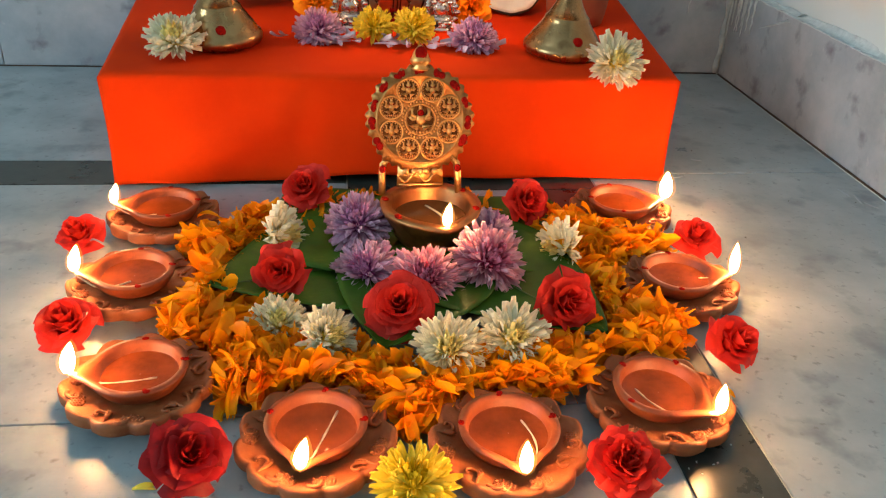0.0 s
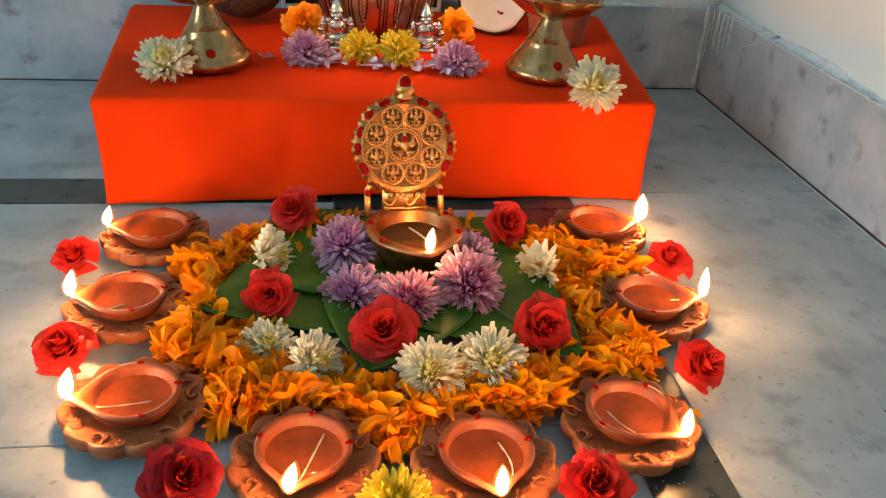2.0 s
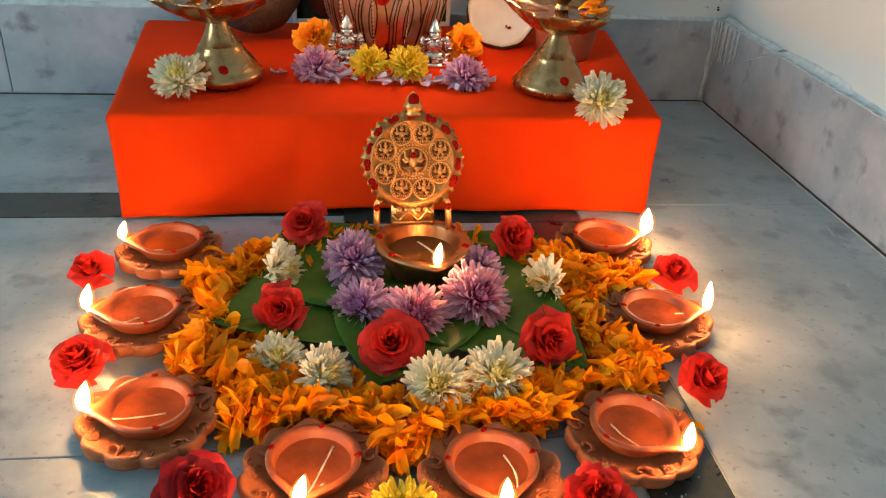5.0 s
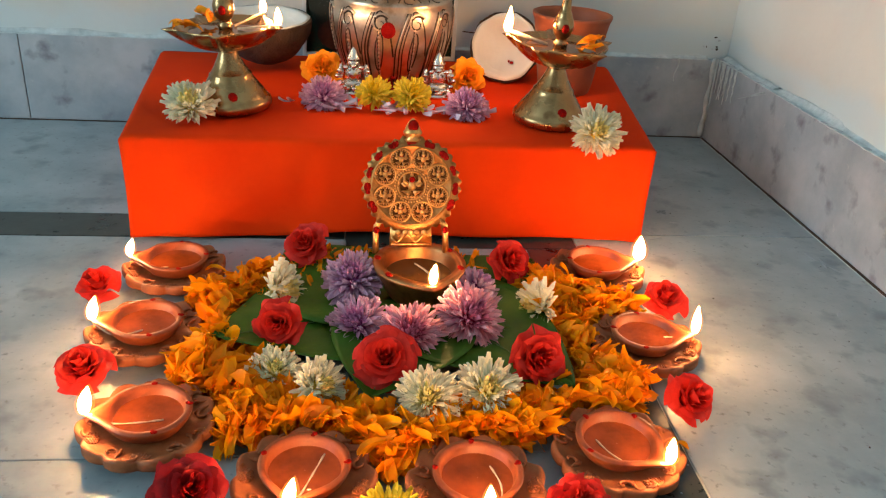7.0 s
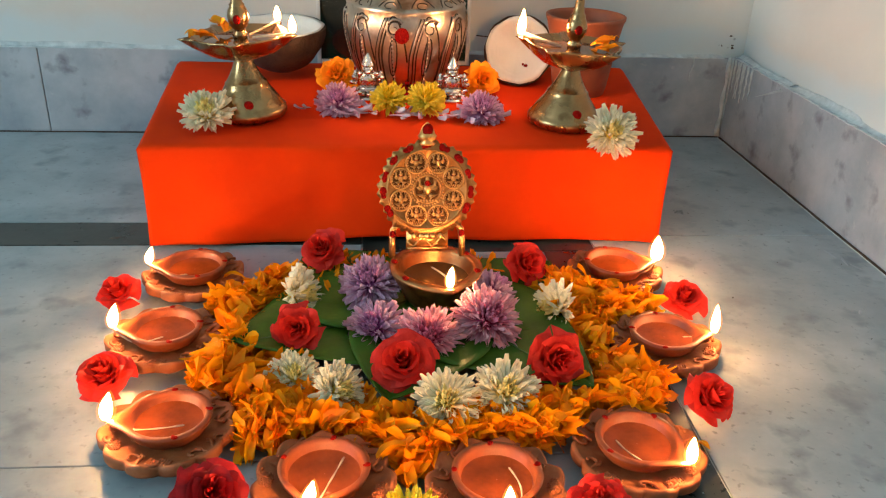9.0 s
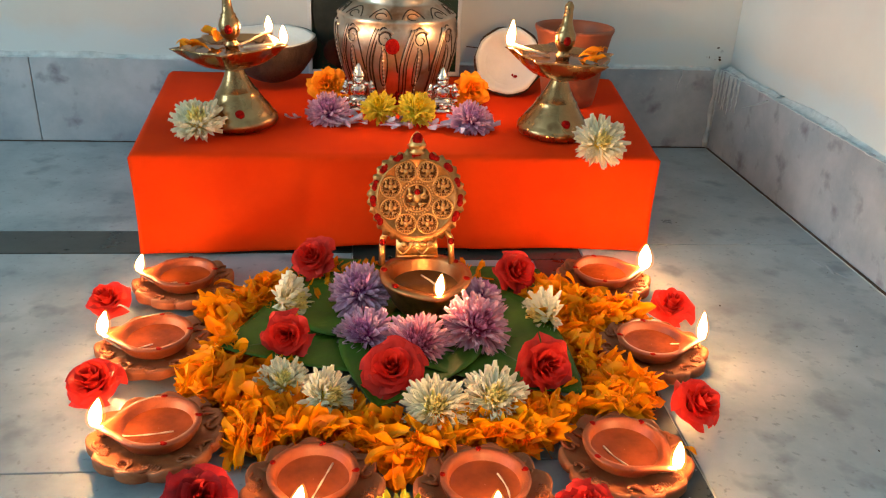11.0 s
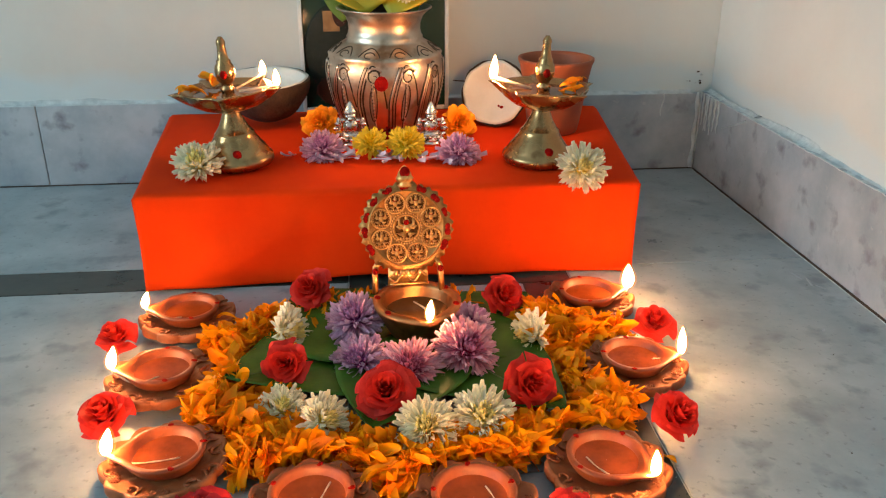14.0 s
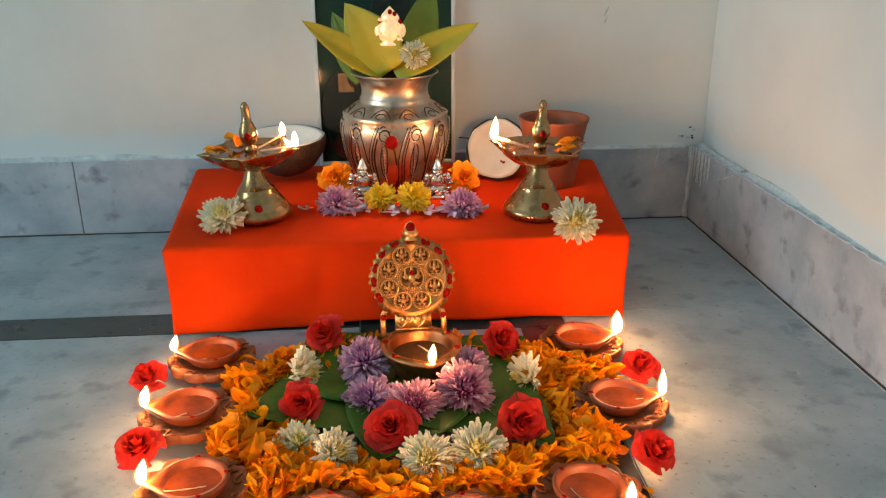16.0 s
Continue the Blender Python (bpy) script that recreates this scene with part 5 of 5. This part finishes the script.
while count < 1850:
    a = r_.uniform(-math.pi, math.pi)
    R = heap_radius(a)
    back = max(math.sin(a), 0)
    k = math.sqrt(r_.uniform(0.30, 1.0))
    x, y = HX + R * k * math.cos(a) * 1.05, HY + R * k * math.sin(a) * 0.98
    if y > 0.815 or any((x - p) ** 2 + (y - q) ** 2 < 0.049 ** 2 for p, q in avoid):
        continue
    off = False
    for tx, ty in ((-0.004, 0.638), (0.025, 0.812), (0.113, 0.556), (0.264, 0.563), (0.268, 0.765)):
        dx, dy = tx - 0.15, ty - 0.70
        s = ((x - 0.15) * dx + (y - 0.70) * dy) / (dx * dx + dy * dy)
        d = abs((x - 0.15) * dy - (y - 0.70) * dx) / math.hypot(dx, dy)
        off = off or (0 < s < 0.98 and d < 0.062 * math.sin(math.pi * min(s, 1)) ** 0.6)
    off = off or (x - 0.114) ** 2 + (y - 0.560) ** 2 < 0.020 ** 2 or (x - 0.258) ** 2 + (y - 0.570) ** 2 < 0.020 ** 2
    if off and r_.random() > 0.015:
        continue
    height = 0.019 * math.sin(math.pi * min(max((1.02 - k) / 0.45, 0.0), 1.0) ** 0.6) + 0.003
    z = 0.003 + height * r_.random() ** 0.7
    L, W = r_.uniform(0.018, 0.034), r_.uniform(0.005, 0.0120)
    g = petal_geo(L, W, r_, r_.uniform(0.3, 1.7), r_.uniform(-1.4, 1.4))
    m = pose(x, y, z, r_.uniform(-80, 80), r_.uniform(-55, 55), r_.uniform(0, 360))
    pts = [m @ Vector(p) for p in g[0]]
    low = min(p.z for p in pts)
    if low < 0.0006:
        pts = [p + Vector((0, 0, 0.0006 - low)) for p in pts]
    o = len(av)
    av.extend(tuple(p) for p in pts)
    af.extend(tuple(i + o for i in q) for q in g[1])
    count += 1
for i in range(520):
    a = r_.uniform(-math.pi, math.pi)
    k = r_.uniform(0.62, 1.03)
    x, y = HX + heap_radius(a) * k * math.cos(a) * 1.05, HY + heap_radius(a) * k * math.sin(a) * 0.98
    g = petal_geo(r_.uniform(0.009, 0.019), r_.uniform(0.002, 0.005), r_, r_.uniform(0.2, 1.0), r_.uniform(-1, 1))
    if y > 0.815 or any((x - p) ** 2 + (y - q) ** 2 < 0.049 ** 2 for p, q in avoid):
        continue
    m = pose(x, y, 0.006 + 0.015 * math.sin(math.pi * min((1.04 - k) / 0.42, 1) ** 0.6), r_.uniform(-80, 80), r_.uniform(-70, 70), r_.uniform(0, 360))
    o = len(av)
    av.extend(tuple(m @ Vector(p)) for p in g[0])
    af.extend(tuple(q + o for q in f) for f in g[1])
bed = thing("marigold_petals", "thick bed of torn orange marigold petals on the floor", "petals", kind="stuff")
bed_mesh = mesh("marigold_petals", (av, af), M["marigold"], fix=False)
bed.empty_display_size = 0.02
part("petal_bed", bed_mesh, None, bed)
for x, y, z, rx, ry, rz, s in ((0.3200, 0.7240, 0.0195, 10, -6, 20, 1.1), (0.3000, 0.7380, 0.0235, 60, -30, 110, 1.0), (0.3110, 0.6050, 0.0185, 12, 4, 150, 1.1), (0.3340, 0.6000, 0.0030, 30, 10, 60, 0.8), (0.3360, 0.5150, 0.0030, 10, 20, 100, 0.8), (-0.0270, 0.7500, 0.0195, 5, 0, 170, 0.8)):
    ob = thing("marigold_petal", "single torn orange marigold petal", "petal", pose(x, y, z, rx, ry, rz) @ Matrix.Scale(s, 4), "stray marigold petals", g=petal_geo(0.024, 0.010, random.Random(int(x * 1e4)), 0.3, 0.2), material=M["marigold"])
thing("rose_petal", "small torn red rose petal on a leaf", "petal", pose(0.1880, 0.5980, 0.0110, 0, 0, 20) @ Matrix.Scale(0.5, 4), g=petal_geo(0.022, 0.010, random.Random(3), 0.2, 0.1), material=M["rose"])

# ---- floor slabs ----
for x0, y0, x1, y1 in ((XL, YF, -1.3, 0.5125), (-1.3, YF, 0.281, -0.55), (-1.3, -0.55, 0.281, 0.5125), (XL, 0.5125, -1.05, 0.852), (-1.05, 0.5125, 0.090, 0.852), (0.090, 0.5125, 0.281, 0.834), (XL, 0.909, -1.0, 1.215), (-1.0, 0.909, 0.338, 1.215), (0.338, 0.8715, 0.640, 1.215), (0.338, -0.4, 0.640, 0.8715), (0.338, YF, 0.640, -0.4)):
    slab(x0, y0, x1, y1, "marble", "marble_slab", floor)
slab(XL, 0.852, 0.090, 0.909, "black_stone", "black_strip", floor)
# Brought forward 18 mm: black stone also fills in for shade below the cloth.
slab(0.090, 0.834, 0.338, 0.909, "black_stone", "black_strip", floor)
slab(0.281, YF, 0.338, 0.834, "black_stone", "black_strip", floor)
thing("yellow_petal", "single pale yellow-green petal on the marble floor", "petal", pose(-0.0270, 0.4560, 0.0012, 0, 0, 5), g=petal_geo(0.016, 0.005, random.Random(9), 0.2, 0.1), material=M["yellow"])
crumb_rng = random.Random(12)
for i in range(26):
    on_strip = i < 12
    x, y = (crumb_rng.uniform(0.285, 0.335), crumb_rng.uniform(0.42, 0.50)) if on_strip else (crumb_rng.uniform(0.36, 0.60), crumb_rng.uniform(0.50, 0.95))
    thing("crumb", "tiny speck of grit on the stone floor", "grit", pose(x, y, 0.0004), "specks on the floor", g=ball((0, 0, 0), crumb_rng.uniform(0.0004, 0.0010), crumb_rng.uniform(0.0004, 0.0010), 0.0005, 6, 4), material=M["plaster"] if on_strip else M["coir"])
for y0, y1 in ((-1.0, 0.2), (0.2, 0.9), (0.9, 1.21)):
    n_pts = int((y1 - y0) * 60) + 2
    part("dirty_joint", tube([(0.6215 + (1.2155 - (y0 + (y1 - y0) * i / n_pts)) * 0.0192 + 0.0008 * noise.noise(Vector((i * 0.7, y0, 1))), y0 + (y1 - y0) * i / n_pts, 0.0004) for i in range(n_pts + 1)], 0.0016, 6), M["wood_dark"], sk_e, "dark dirty joint at the floor")
    part("grout_joint", tube([(0.6190 + (1.2155 - (y0 + (y1 - y0) * i / n_pts)) * 0.0192 + 0.0008 * noise.noise(Vector((i * 0.5, y0, 9))), y0 + (y1 - y0) * i / n_pts, 0.0002) for i in range(n_pts + 1)], 0.0006, 6), M["plaster"], sk_e, "pale grout joint at the floor")
part("dirty_joint", tube([(-1.5 + 2.12 * i / 90, 1.2145 + 0.0006 * noise.noise(Vector((i * 0.7, 3, 1))), 0.0003) for i in range(91)], 0.0013, 6), M["wood_dark"], sk_n, "dark dirty joint at the floor")
for x, y, rz, ln in ((0.594, 0.822, 100, 0.010), (0.601, 0.806, 80, 0.012), (0.607, 0.792, 120, 0.008), (0.432, 0.862, 20, 0.009), (0.470, 0.905, 160, 0.006), (0.560, 0.700, 60, 0.005)):
    thing("scuff_mark", "dark scuff mark on the marble floor", "mark", pose(x, y, 0.0003, 0, 0, rz), "scuffs on the floor", g=ball((0, 0, 0), ln, 0.0016, 0.0003, 10, 4), material=M["skirting"])
